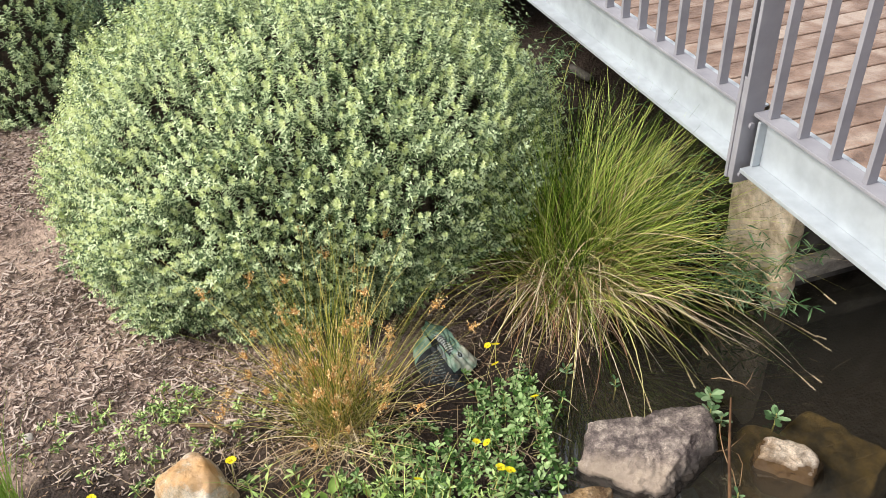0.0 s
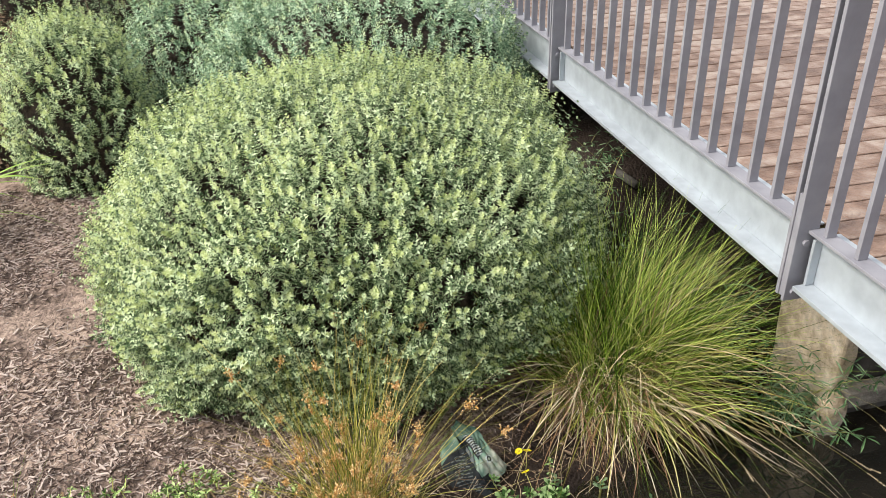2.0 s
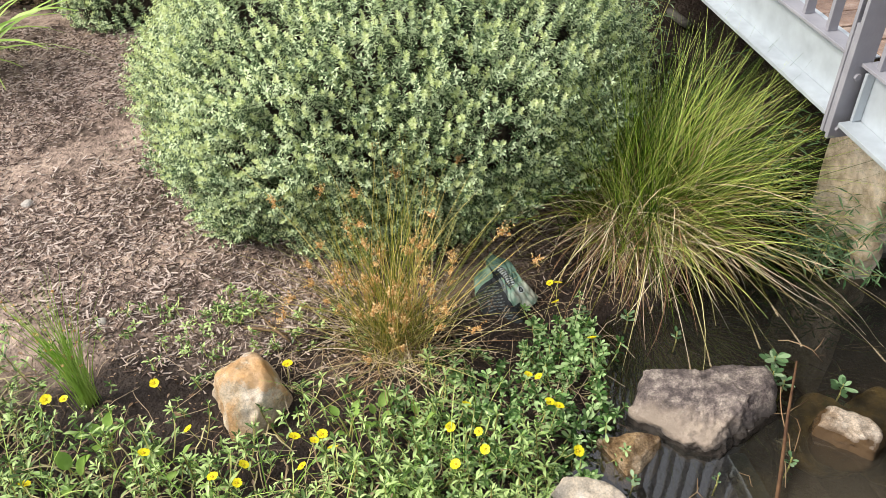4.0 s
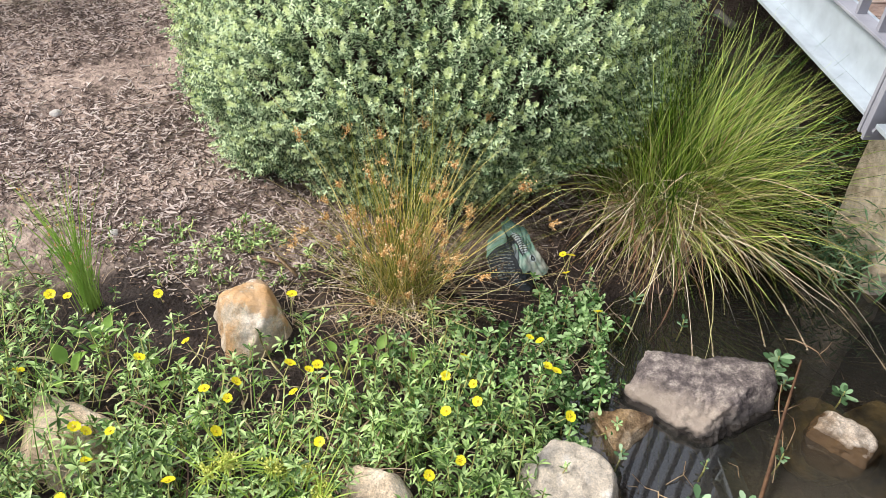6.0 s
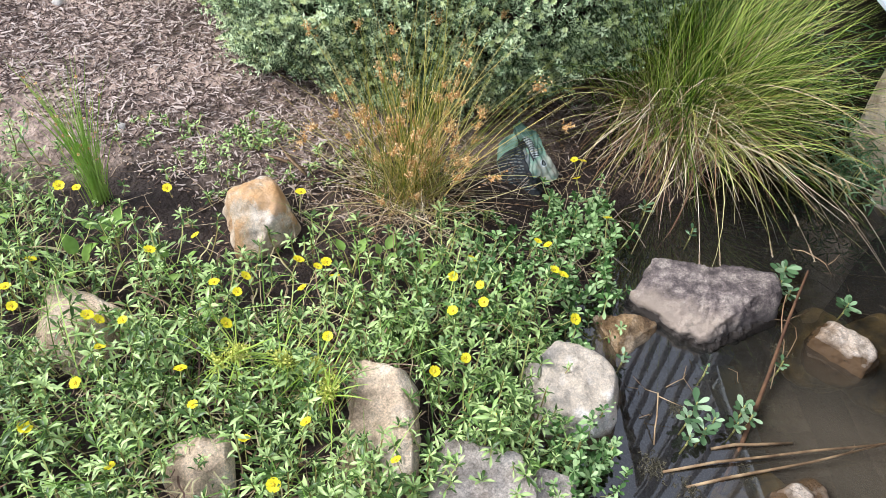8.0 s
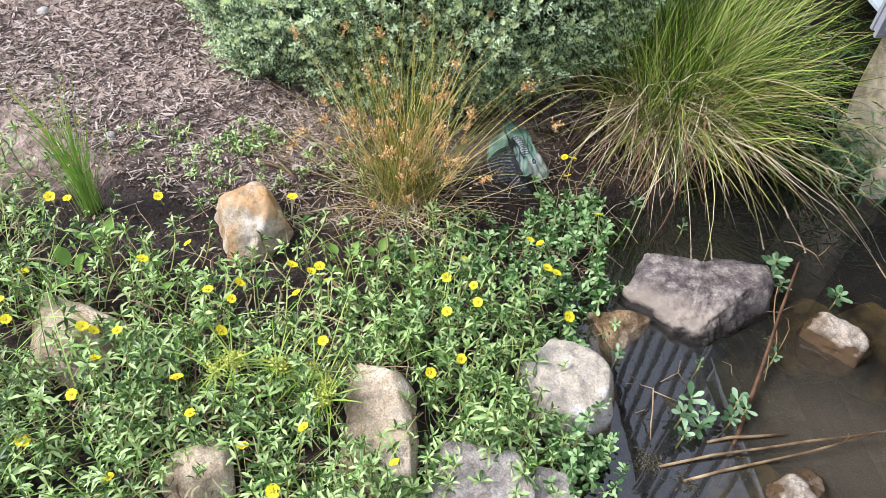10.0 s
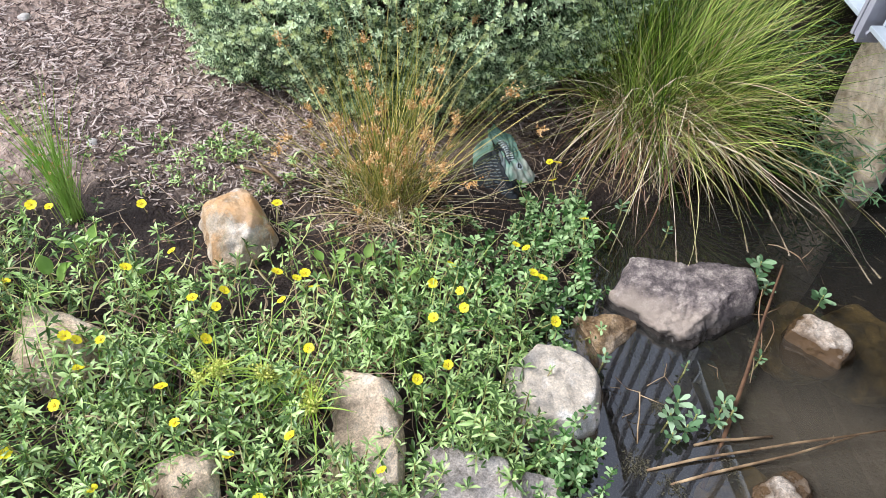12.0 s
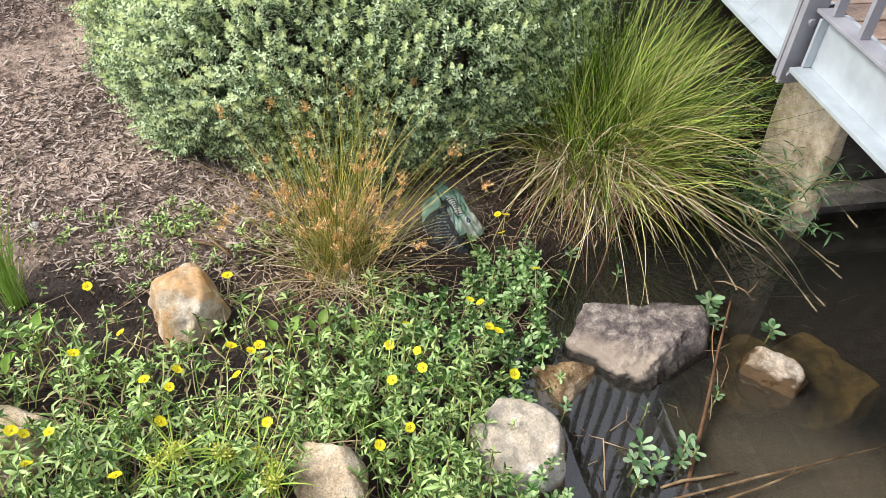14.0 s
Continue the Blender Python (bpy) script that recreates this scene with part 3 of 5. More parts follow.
# ---- rocks ----


def rock(name, at, size, turn, seed, mat, label, planes=9, rough=0.035, tilt=(0, 0), cuts=4, group="creek rocks", flat=None):
    """An angular boulder: a ball trimmed by planes, roughened at two scales."""
    rng = random.Random(seed)
    ns = [Vector((rng.gauss(0, 1), rng.gauss(0, 1), rng.gauss(0, 0.8))).normalized() for _ in range(planes)]
    ds = [rng.uniform(0.62, 0.92) for _ in ns]
    if flat:
        ns.append(Vector(flat[:3]).normalized())
        ds.append(flat[3])
    bm = bmesh.new()
    bmesh.ops.create_icosphere(bm, subdivisions=cuts + 1, radius=1)
    off = Vector((seed * 3.7, seed * 1.3, seed * 0.7))
    for v in bm.verts:
        d = v.co.normalized()
        r = 1.0
        for n, q in zip(ns, ds):
            c = n.dot(d)
            if c > 0.05:
                r = min(r, q / c)
        r *= 1 + rough * (noise.fractal(d * 2.2 + off, 1.0, 2.0, 5) + 0.5 * noise.noise(d * 9 + off))
        v.co = Vector((d.x * r * size[0], d.y * r * size[1], d.z * r * size[2]))
    bmesh.ops.smooth_vert(bm, verts=bm.verts[:], factor=0.3, use_axis_x=True, use_axis_y=True, use_axis_z=True)
    ob = part(name, bm, mat, smooth=True)
    ob.matrix_world = pose(*at, tilt[0], tilt[1], turn)
    return tagged(ob, label, "rock", group)


def cut_rock(at, planes, reach, seed, mat, label, rough=0.010, worn=2):
    """A split boulder: space within planes (normal and distance in metres) round its centre, with worn edges."""
    pl = [(Vector(n).normalized(), d) for *n, d in planes]
    off = Vector((seed * 2.7, seed * 1.9, seed))
    bm = bmesh.new()
    bmesh.ops.create_icosphere(bm, subdivisions=6, radius=1)
    for v in bm.verts:
        d = v.co.normalized()
        r = reach
        for n, q in pl:
            c = n.dot(d)
            if c > 0.02:
                r = min(r, q / c)
        q = d * r
        r += rough * (noise.fractal(q * 14 + off, 1.0, 2.0, 5) + 0.35 * noise.noise(q * 70 + off))
        v.co = d * r
    for _ in range(worn):
        bmesh.ops.smooth_vert(bm, verts=bm.verts[:], factor=0.5, use_axis_x=True, use_axis_y=True, use_axis_z=True)
    for v in bm.verts:
        v.co += v.co.normalized() * 0.0022 * noise.fractal(v.co * 45 + off, 1.0, 2.0, 4)
    ob = part("rock", bm, mat, smooth=True)
    ob.location = at
    return tagged(ob, label, "rock", "creek rocks")


cut_rock((-0.618, 1.490, 0.09), [(0.8, -0.5, 0.1, 0.095), (-0.8, -0.5, 0.2, 0.093), (-0.6, 0.6, 0.3, 0.100), (0.8, 0.5, 0.3, 0.096), (0.05, -0.75, 0.65, 0.108), (0.0, 0.3, 1, 0.128)],
         0.136, 4, ROCK_ORANGE, "orange and cream sandstone rock standing on the bank", 0.014, 7)
cut_rock((-0.945, 1.005, 0.080), [(0.8, -0.4, 0.5, 0.100), (-0.8, -0.3, 0.6, 0.105), (0, -0.8, 0.6, 0.11), (0, 0.2, 1, 0.11), (0.3, 0.9, 0.3, 0.11)],
         0.17, 7, ROCK_TAN, "dull tan rock half hidden in weeds", 0.012, 12)
cut_rock((-0.150, 0.885, 0.050), [(0.98, 0.10, 0.15, 0.085), (-0.95, -0.1, 0.35, 0.090), (0.1, -0.9, 0.4, 0.150), (0.25, 1, 0.5, 0.150), (-0.30, -0.30, 1, 0.070), (0.6, 0.1, 0.8, 0.105), (0.7, 0.7, 0.3, 0.13)],
         0.2, 9, ROCK_TAN, "long tan rock among flowering weeds")
cut_rock((0.315, 1.075, 0.010), [(0.90, -0.15, 0.3, 0.118), (-0.88, -0.25, 0.3, 0.112), (0.0, -0.85, 0.45, 0.118), (-0.75, 0.62, 0.25, 0.132), (0.70, 0.68, 0.25, 0.126),
                                 (0.12, 1, 0.3, 0.120), (0.0, -0.25, 1, 0.092), (0.5, -0.6, 0.5, 0.120), (-0.5, -0.6, 0.5, 0.118)],
         0.165, 12, ROCK_GREY, "pale grey rough rock at the water's edge", 0.013, 6)
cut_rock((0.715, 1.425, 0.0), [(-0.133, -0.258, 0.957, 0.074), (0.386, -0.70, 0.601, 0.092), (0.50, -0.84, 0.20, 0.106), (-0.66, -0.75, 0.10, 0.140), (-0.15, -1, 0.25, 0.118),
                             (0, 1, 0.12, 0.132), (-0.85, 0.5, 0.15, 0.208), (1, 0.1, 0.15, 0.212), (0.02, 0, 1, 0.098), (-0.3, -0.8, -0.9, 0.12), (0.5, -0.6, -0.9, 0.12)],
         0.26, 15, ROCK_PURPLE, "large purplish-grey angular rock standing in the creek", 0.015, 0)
cut_rock((0.47, 1.325, 0.0), [(0.72, -0.65, 0.30, 0.055), (-0.80, -0.5, 0.22, 0.053), (0, 1, 0.25, 0.043), (-0.32, 0.10, 1, 0.046), (0.42, -0.22, 1, 0.050), (0.1, -0.9, 0.55, 0.060)],
         0.10, 18, ROCK_WEDGE, "small wet brown wedge-shaped rock in the water", 0.006, 1)
cut_rock((1.098, 1.360, 0.0), [(0.8, -0.6, 0.35, 0.080), (-0.8, 0.6, 0.35, 0.082), (0.6, 0.8, 0.35, 0.052), (-0.6, -0.8, 0.40, 0.055), (0.10, -0.12, 1, 0.046), (0.9, 0.2, 0.5, 0.074)],
         0.105, 21, ROCK_PALE, "small pale-topped rock breaking the water", 0.016, 6)
cut_rock((1.085, 1.425, -0.09), [(0.1, -0.1, 1, 0.072), (0.6, -0.6, 0.7, 0.12), (-0.8, -0.2, 0.5, 0.095), (0.2, 0.8, 0.5, 0.12), (0.8, 0.4, 0.5, 0.10)],
         0.125, 66, ROCK_WET, "golden-brown rock lying just under the water", 0.008, 6)
cut_rock((1.315, 1.425, -0.102), [(-0.1, 0.05, 1, 0.070), (0.80, 0.50, 0.5, 0.085), (-0.85, -0.45, 0.4, 0.080), (0.5, -0.8, 0.3, 0.150), (-0.5, 0.8, 0.4, 0.150)],
         0.165, 71, ROCK_WET, "greenish-brown rock lying just under the water", 0.010, 4)
cut_rock((0.110, 0.755, 0.02), [(0.9, 0.3, 0.2, 0.12), (-0.9, 0.2, 0.3, 0.135), (0.1, 0.95, 0.25, 0.118), (0, -1, 0.3, 0.16), (0.02, -0.10, 1, 0.078)],
         0.2, 24, ROCK_SLAB, "broad flat grey slab of rock beside the creek")
cut_rock((0.262, 0.765, 0.004), [(0.95, 0.1, 0.2, 0.068), (-0.9, 0.2, 0.3, 0.07), (0.2, 0.95, 0.25, 0.075), (0, -1, 0.3, 0.13), (0.08, -0.15, 1, 0.066)],
         0.14, 27, ROCK_SLAB, "broken grey rock against a flat slab")
rock("rock", (-0.53, 0.70, 0.085), (0.100, 0.090, 0.090), 50, 95, ROCK_TAN, "brown rock peeping out of the weeds", 8)
cut_rock((0.872, 0.868, -0.02), [(0.5, -0.8, 0.3, 0.05), (-0.5, 0.8, 0.35, 0.05), (-0.9, 0.1, 0.4, 0.065), (0.9, -0.1, 0.4, 0.075), (0.1, 0, 1, 0.055)],
         0.09, 101, ROCK_PALE, "pinkish-tan rock rising from shallow water", 0.011, 5)
rock("rock", (0.82, 0.87, -0.08), (0.14, 0.11, 0.07), 5, 104, ROCK_WET, "brown rock lying under the water", 6)
rock("rock", (1.415, 2.035, 0.055), (0.060, 0.055, 0.105), 20, 113, CONCRETE, "broken lump of concrete beside the bridge pier", 9)

# ---- shrubs ----


def sprig(rng, whorls, length, leaf, pale):
    """A bottlebrush shoot: whorls of narrow leaves that close into a small star at its tip. Vertices, quads, and which quads are young."""
    v, f, young = [], [], []
    for w in range(whorls):
        t = w / (whorls - 1)
        z = length * (0.12 + 0.88 * t ** 0.85)
        n = 6 if whorls > 8 else 5
        for i in range(n):
            a = 2 * math.pi * (i + 0.5 * (w % 2)) / n + rng.uniform(-0.25, 0.25)
            rise = math.radians(16 + 18 * t + 20 * t ** 6 + rng.uniform(-10, 10))
            l = leaf * (1.0 - 0.42 * t ** 4) * rng.uniform(0.85, 1.12)
            c, s = math.cos(a), math.sin(a)
            wd = leaf * (0.135 + 0.055 * t ** 3)
            for u, side in ((0.0, 0.35), (0.45, 1.0), (1.0, 0.0), (0.45, -1.0)):
                r = l * u * math.cos(rise)
                v.append((c * r - s * wd * side, s * r + c * wd * side, z + l * u * math.sin(rise) - 0.16 * l * u * u))
            k = len(v) - 4
            f.append((k, k + 1, k + 2, k + 3))
            young.append(1 if t > pale else 0)
    return np.array(v), np.array(f), np.array(young)


def shrub(at, radii, count, seed, label, leafs, shoot=0.088, up=0.85, lumps=0.05, whorls=7, leaf=0.0185, per=2, tuck=0.0, slope=0.0, fan=0.026, fill=0):
    """A dome of branchlets, each a fan of leafy shoots, over bare branching stems."""
    rng = np.random.default_rng(seed)
    prng = random.Random(seed)
    ob = thing("shrub", at, label, "shrub", "shrubs on the bank")
    r3 = np.array(radii)
    nb = count // per
    dz = 1 - 1.72 * (np.arange(nb) + rng.uniform(0.1, 0.9, nb)) / nb
    da = np.arange(nb) * 2.39996 + rng.normal(size=nb) * 0.12
    kept = (np.sin(da) < 0.3) | (dz > 0.6) | (rng.uniform(size=nb) < 0.28)
    dz, da, nb = dz[kept], da[kept], int(kept.sum())
    db = np.stack([np.cos(da) * np.sqrt(1 - dz * dz), np.sin(da) * np.sqrt(1 - dz * dz), dz], 1)
    lump = 1 + lumps * (wave(db[:, 0] * 3 + seed, db[:, 1] * 3, 1.6, 0.7 + seed) * 0.5 + 0.6 * wave(db[:, 2] * 3, db[:, 0] * 4, 2.1, seed))
    squarish = np.where(dz > 0, (np.abs(db) ** 2.6).sum(1) ** (-1 / 2.6), 1.0)
    squarish = 1 + (squarish - 1) * np.clip(1 + slope * db[:, 0], 0, 1)
    reach = (squarish * lump * (1.02 - rng.uniform(0, 1, nb) ** 2 * 0.09))[:, None]
    nrm = db / r3
    nrm /= np.linalg.norm(nrm, axis=1, keepdims=True)
    lean = rng.normal(size=(nb, 3)) * 0.16

    def shoots(share, sink, spread, kinds, size):
        who = np.repeat(np.arange(nb), share)
        stray = rng.normal(size=(len(who), 3))
        tip = db[who] * r3 * reach[who] + stray * spread - nrm[who] * (sink + rng.uniform(0, 0.035, len(who)))[:, None]
        tip[:, :2] *= 1 + (0.10 + tuck * np.clip(db[who, :1], 0, 1)) * np.minimum(db[who, 2:3], 0)
        grow = nrm[who] * (1 - up * 0.5) + np.array([0, 0, up]) + lean[who] + stray * 0.20
        grow /= np.linalg.norm(grow, axis=1, keepdims=True)
        scale = rng.uniform(0.75, 1.25, len(who)) * size
        foot = tip - grow * (shoot * scale)[:, None]
        foot[:, 2] = np.maximum(foot[:, 2], -at[2] + 0.02 + rng.uniform(0, 0.05, len(who)))
        # Shoots higher on the dome get more of the pale leaves.
        top_share = np.clip((db[who, 2] + 0.45) / 1.1 + rng.normal(size=len(who)) * 0.22, 0, 0.999)
        pick = (top_share * len(kinds)).astype(int)
        for k, (tv, tf, ty) in enumerate(kinds):
            sel = pick == k
            v, f = scatter(tv, tf, frames_from(grow[sel], rng), foot[sel], scale[sel])
            faces.append(f + sum(map(len, verts)))
            verts.append(v)
            index.append(np.tile(ty, sel.sum()))

    verts, faces, index = [], [], []
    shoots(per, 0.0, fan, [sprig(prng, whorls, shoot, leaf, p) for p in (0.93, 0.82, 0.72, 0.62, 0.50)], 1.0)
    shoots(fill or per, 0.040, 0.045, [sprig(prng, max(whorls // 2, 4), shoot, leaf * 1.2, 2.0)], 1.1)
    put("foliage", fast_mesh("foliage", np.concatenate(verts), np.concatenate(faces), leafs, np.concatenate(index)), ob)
    for i in range(14):
        a, e = 2 * math.pi * i / 14 + prng.uniform(-0.2, 0.2), prng.uniform(0.35, 1.35)
        tip = Vector((math.cos(a) * math.cos(e) * radii[0], math.sin(a) * math.cos(e) * radii[1], math.sin(e) * radii[2])) * 0.86
        foot = Vector((math.cos(a) * 0.05, math.sin(a) * 0.05, -at[2] + 0.1))
        bend = Vector((prng.uniform(-0.08, 0.08), prng.uniform(-0.08, 0.08), -0.08))
        pts = [foot.lerp(tip, t) + bend * math.sin(t * math.pi) for t in (0, 0.25, 0.5, 0.75, 1)]
        part("stem", tube_bm(pts, [0.016, 0.012, 0.009, 0.006, 0.003]), BARK, ob)
    # Solid core, its dark colour standing for twigs and the shade between shoots.
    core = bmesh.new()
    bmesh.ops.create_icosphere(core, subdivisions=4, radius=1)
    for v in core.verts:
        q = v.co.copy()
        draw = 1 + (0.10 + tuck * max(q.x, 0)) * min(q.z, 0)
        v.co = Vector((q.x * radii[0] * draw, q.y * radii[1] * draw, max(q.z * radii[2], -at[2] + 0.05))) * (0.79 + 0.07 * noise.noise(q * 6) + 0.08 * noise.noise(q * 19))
    part("twig_shade_core", core, TWIG_SHADE, ob, "solid dark core standing for inner twigs and shaded gaps")
    return ob


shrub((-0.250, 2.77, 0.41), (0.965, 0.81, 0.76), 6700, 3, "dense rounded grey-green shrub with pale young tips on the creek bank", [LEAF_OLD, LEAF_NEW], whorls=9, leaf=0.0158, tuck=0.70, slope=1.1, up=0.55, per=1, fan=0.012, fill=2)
shrub((-0.15, 4.35, 0.45), (0.95, 0.70, 0.82), 3000, 8, "blue-green rounded shrub behind a larger pale one", [LEAF_TEAL, LEAF_OLD], leaf=0.021, whorls=7, per=1, fan=0.014, up=0.6)
shrub((-1.20, 5.05, 0.42), (0.52, 0.50, 0.72), 1400, 13, "dark blue-green shrub growing between two others", [LEAF_TEAL, LEAF_OLD], leaf=0.023)
shrub((-1.76, 4.28, 0.40), (0.40, 0.42, 0.72), 1400, 21, "upright grey-green shrub beside a mulched path", [LEAF_OLD, LEAF_NEW], leaf=0.021, whorls=8, up=0.75, per=1, fan=0.014)
shrub((-2.40, 4.62, 0.38), (0.44, 0.44, 0.70), 600, 34, "half-dry brownish shrub beside a mulched path", [LITTER, LEAF_OLD], leaf=0.024, up=1.1)
shrub((-2.75, 5.70, 0.45), (0.85, 0.55, 1.00), 1100, 37, "olive-green shrub at the back of the bed", [LEAF_OLD, LEAF_NEW], leaf=0.028, up=1.1)
shrub((-0.1, 5.9, 0.4), (1.1, 0.7, 0.85), 900, 40, "blue-green shrub at the back of the bed", [LEAF_TEAL, LEAF_OLD], leaf=0.028)
shrub((-1.95, 6.7, 0.4), (1.4, 0.7, 1.10), 900, 41, "grey-green shrub at the back of the bed", [LEAF_OLD, LEAF_NEW], leaf=0.028)
bush = thing("bare_bush", (-1.86, 5.38, 0.20), "dead leafless brown bush between green shrubs", "bush", "shrubs on the bank")
prng = random.Random(47)
for i in range(60):
    a, e = prng.uniform(0, 6.28), prng.uniform(0.35, 1.4)
    tip = Vector((math.cos(a) * math.cos(e), math.sin(a) * math.cos(e), math.sin(e))) * prng.uniform(0.45, 0.85)
    bend = Vector((prng.uniform(-0.1, 0.1), prng.uniform(-0.1, 0.1), prng.uniform(-0.1, 0.05)))
    part("branch", tube_bm([tip * t + bend * math.sin(t * math.pi) for t in (0, 0.25, 0.5, 0.75, 1)], [0.012, 0.009, 0.007, 0.005, 0.002], 5), WITHERED if i % 3 == 0 else BARK, bush)

# ---- grasses ----


def blades(rng, base, spread, n, length, lean, droop, width, toward=None, toward_w=0.0, k=8):
    """Arching blades from a tuft: curves (n, k, 3), sides, widths."""
    a = rng.uniform(0, 2 * np.pi, n)
    out = np.stack([np.cos(a), np.sin(a)], 1)
    if toward is not None:
        out = out + np.array(toward)[None] * toward_w
        out /= np.maximum(np.linalg.norm(out, axis=1, keepdims=True), 0.05)
    foot = np.array(base)[None, :2] + rng.normal(size=(n, 2)) * spread
    l = rng.uniform(*length, n)
    th = np.radians(rng.uniform(*lean, n))
    dr = rng.uniform(*droop, n)
    t = np.linspace(0, 1, k)[None]
    ang = th[:, None] + dr[:, None] * t ** 1.5
    ds = l[:, None] / (k - 1)
    h = np.cumsum(np.sin(ang) * ds, 1) - np.sin(ang[:, :1]) * ds
    z = np.cumsum(np.cos(ang) * ds, 1) - np.cos(ang[:, :1]) * ds
    side_drift = rng.normal(size=n)[:, None] * 0.15 * l[:, None] * t ** 2
    perp = np.stack([-out[:, 1], out[:, 0]], 1)
    c = np.zeros((n, k, 3))
    c[:, :, :2] = foot[:, None] + out[:, None] * h[..., None] + perp[:, None] * side_drift[..., None]
    c[:, :, 2] = base[2] + z
    side = np.concatenate([perp, np.zeros((n, 1))], 1) + rng.normal(size=(n, 3)) * 0.35
    side /= np.linalg.norm(side, axis=1, keepdims=True)
    w = width * rng.uniform(0.7, 1.2, n)[:, None] * np.clip(1.15 - t ** 2.5, 0.15, 1)
    return c, side, w


def grain(rng, points, size, per):
    """Small seeds crowded along points: vertices and quads."""
    p = np.repeat(points, per, axis=0) + rng.normal(size=(len(points) * per, 3)) * size * 0.34
    t = np.array([(0, 0, -0.6), (0.35, 0, 0), (0, 0, 0.6), (-0.35, 0.2, 0)])
    return scatter(t, np.array([[0, 1, 2, 3]]), frames_from(rng.normal(size=p.shape) + [0, 0, 0.8], rng), p, np.full(len(p), size))


rng = np.random.default_rng(5)
sedge = thing("sedge_clump", (0.660, 2.185, 0.05), "large arching green sedge tussock with straw-coloured dead skirt", "grass")
sb = np.zeros(3)
crown = np.array([0.0, 0.0, 0.10])


def grass(name, arcs, mat, parent, label=""):
    return tagged(put(name, fast_mesh(name, *ribbon(*arcs), [mat]), parent), label, kind="stuff")


grass("green_foliage", blades(rng, sb, 0.085, 1500, (0.38, 0.86), (2, 42), (0.05, 0.70), 0.0026, (0.75, 0.35), 0.42), SEDGE_GREEN, sedge)
grass("spreading_foliage", blades(rng, crown, 0.075, 460, (0.34, 0.80), (26, 68), (0.1, 0.9), 0.0024, (1.0, 0.25), 0.9), SEDGE_GREEN, sedge)
grass("yellowing_foliage", blades(rng, crown, 0.075, 380, (0.28, 0.72), (10, 76), (0.3, 1.5), 0.0034, (0.9, -0.1), 0.7), SEDGE_YELLOW, sedge, "yellowing blades among the green")
c, s, w = blades(rng, crown * 1.3, 0.080, 330, (0.22, 0.64), (5, 82), (0.4, 1.8), 0.0034, (0.7, -0.3), 0.6)
for i in range(0, 330, 3):
    k = int(rng.integers(3, 6))
    c[i, k + 1:] = c[i, k] + (c[i, k + 1:] - c[i, k]) * [1.0, 1.0, -0.5] + (c[i, k + 1:] - c[i, k])[:, ::-1] * [0.25, 0.25, 0]
grass("straw_foliage", (c, s, w), SEDGE_DRY, sedge, "pale straw blades among the green")


def skirt(n, length, lean, droop, width, toward, pull):
    """Dead blades that spring from all heights of the crown and hang."""
    c, s, w = blades(rng, crown, 0.085, n, length, lean, droop, width, toward, pull)
    c[:, :, 2] = np.maximum(c[:, :, 2] + rng.uniform(-0.04, 0.13, n)[:, None], -0.03)
    return c, s, w


grass("withered_skirt", skirt(80, (0.18, 0.42), (55, 130), (0.4, 1.3), 0.0028, (0.12, -0.9), 0.9), WITHERED, sedge, "brown withered blades in the dead skirt")
grass("red_skirt", skirt(230, (0.18, 0.42), (60, 130), (0.4, 1.3), 0.0026, (0.2, -0.9), 0.9), RUSSET, sedge, "russet dead blades in the skirt")
grass("dry_skirt", skirt(420, (0.18, 0.44), (62, 132), (0.4, 1.3), 0.0026, (0.02, -0.9), 0.65), SEDGE_DRY, sedge, "straw-coloured dead blades hanging to the water")
grass("thatch", blades(rng, crown * 0.5, 0.085, 260, (0.08, 0.24), (5, 85), (0.0, 1.2), 0.0030), WITHERED, sedge, "short dead blades round the crown")
c, s, w = blades(rng, crown * 1.5, 0.06, 44, (0.48, 1.0), (32, 80), (0.4, 1.4), 0.0021, (0.95, -0.62), 1.0, 12)
c[:, :, 2] = np.maximum(c[:, :, 2], 0.004)
for i in range(44):
    stalk = put("flower_stalk", fast_mesh("flower_stalk", *ribbon(c[i:i + 1], s[i:i + 1], w[i:i + 1]), [SEDGE_DRY if i % 3 else SEDGE_YELLOW]), sedge)
    if i % 2:
        p0, p1 = c[i, -2], c[i, -1]
        fill = p0 + (p1 - p0) * np.linspace(0.45, 1, 36)[:, None]
        put("seed_head", fast_mesh("seed_head", *grain(rng, fill, 0.0032, 3), [SEED]), stalk)
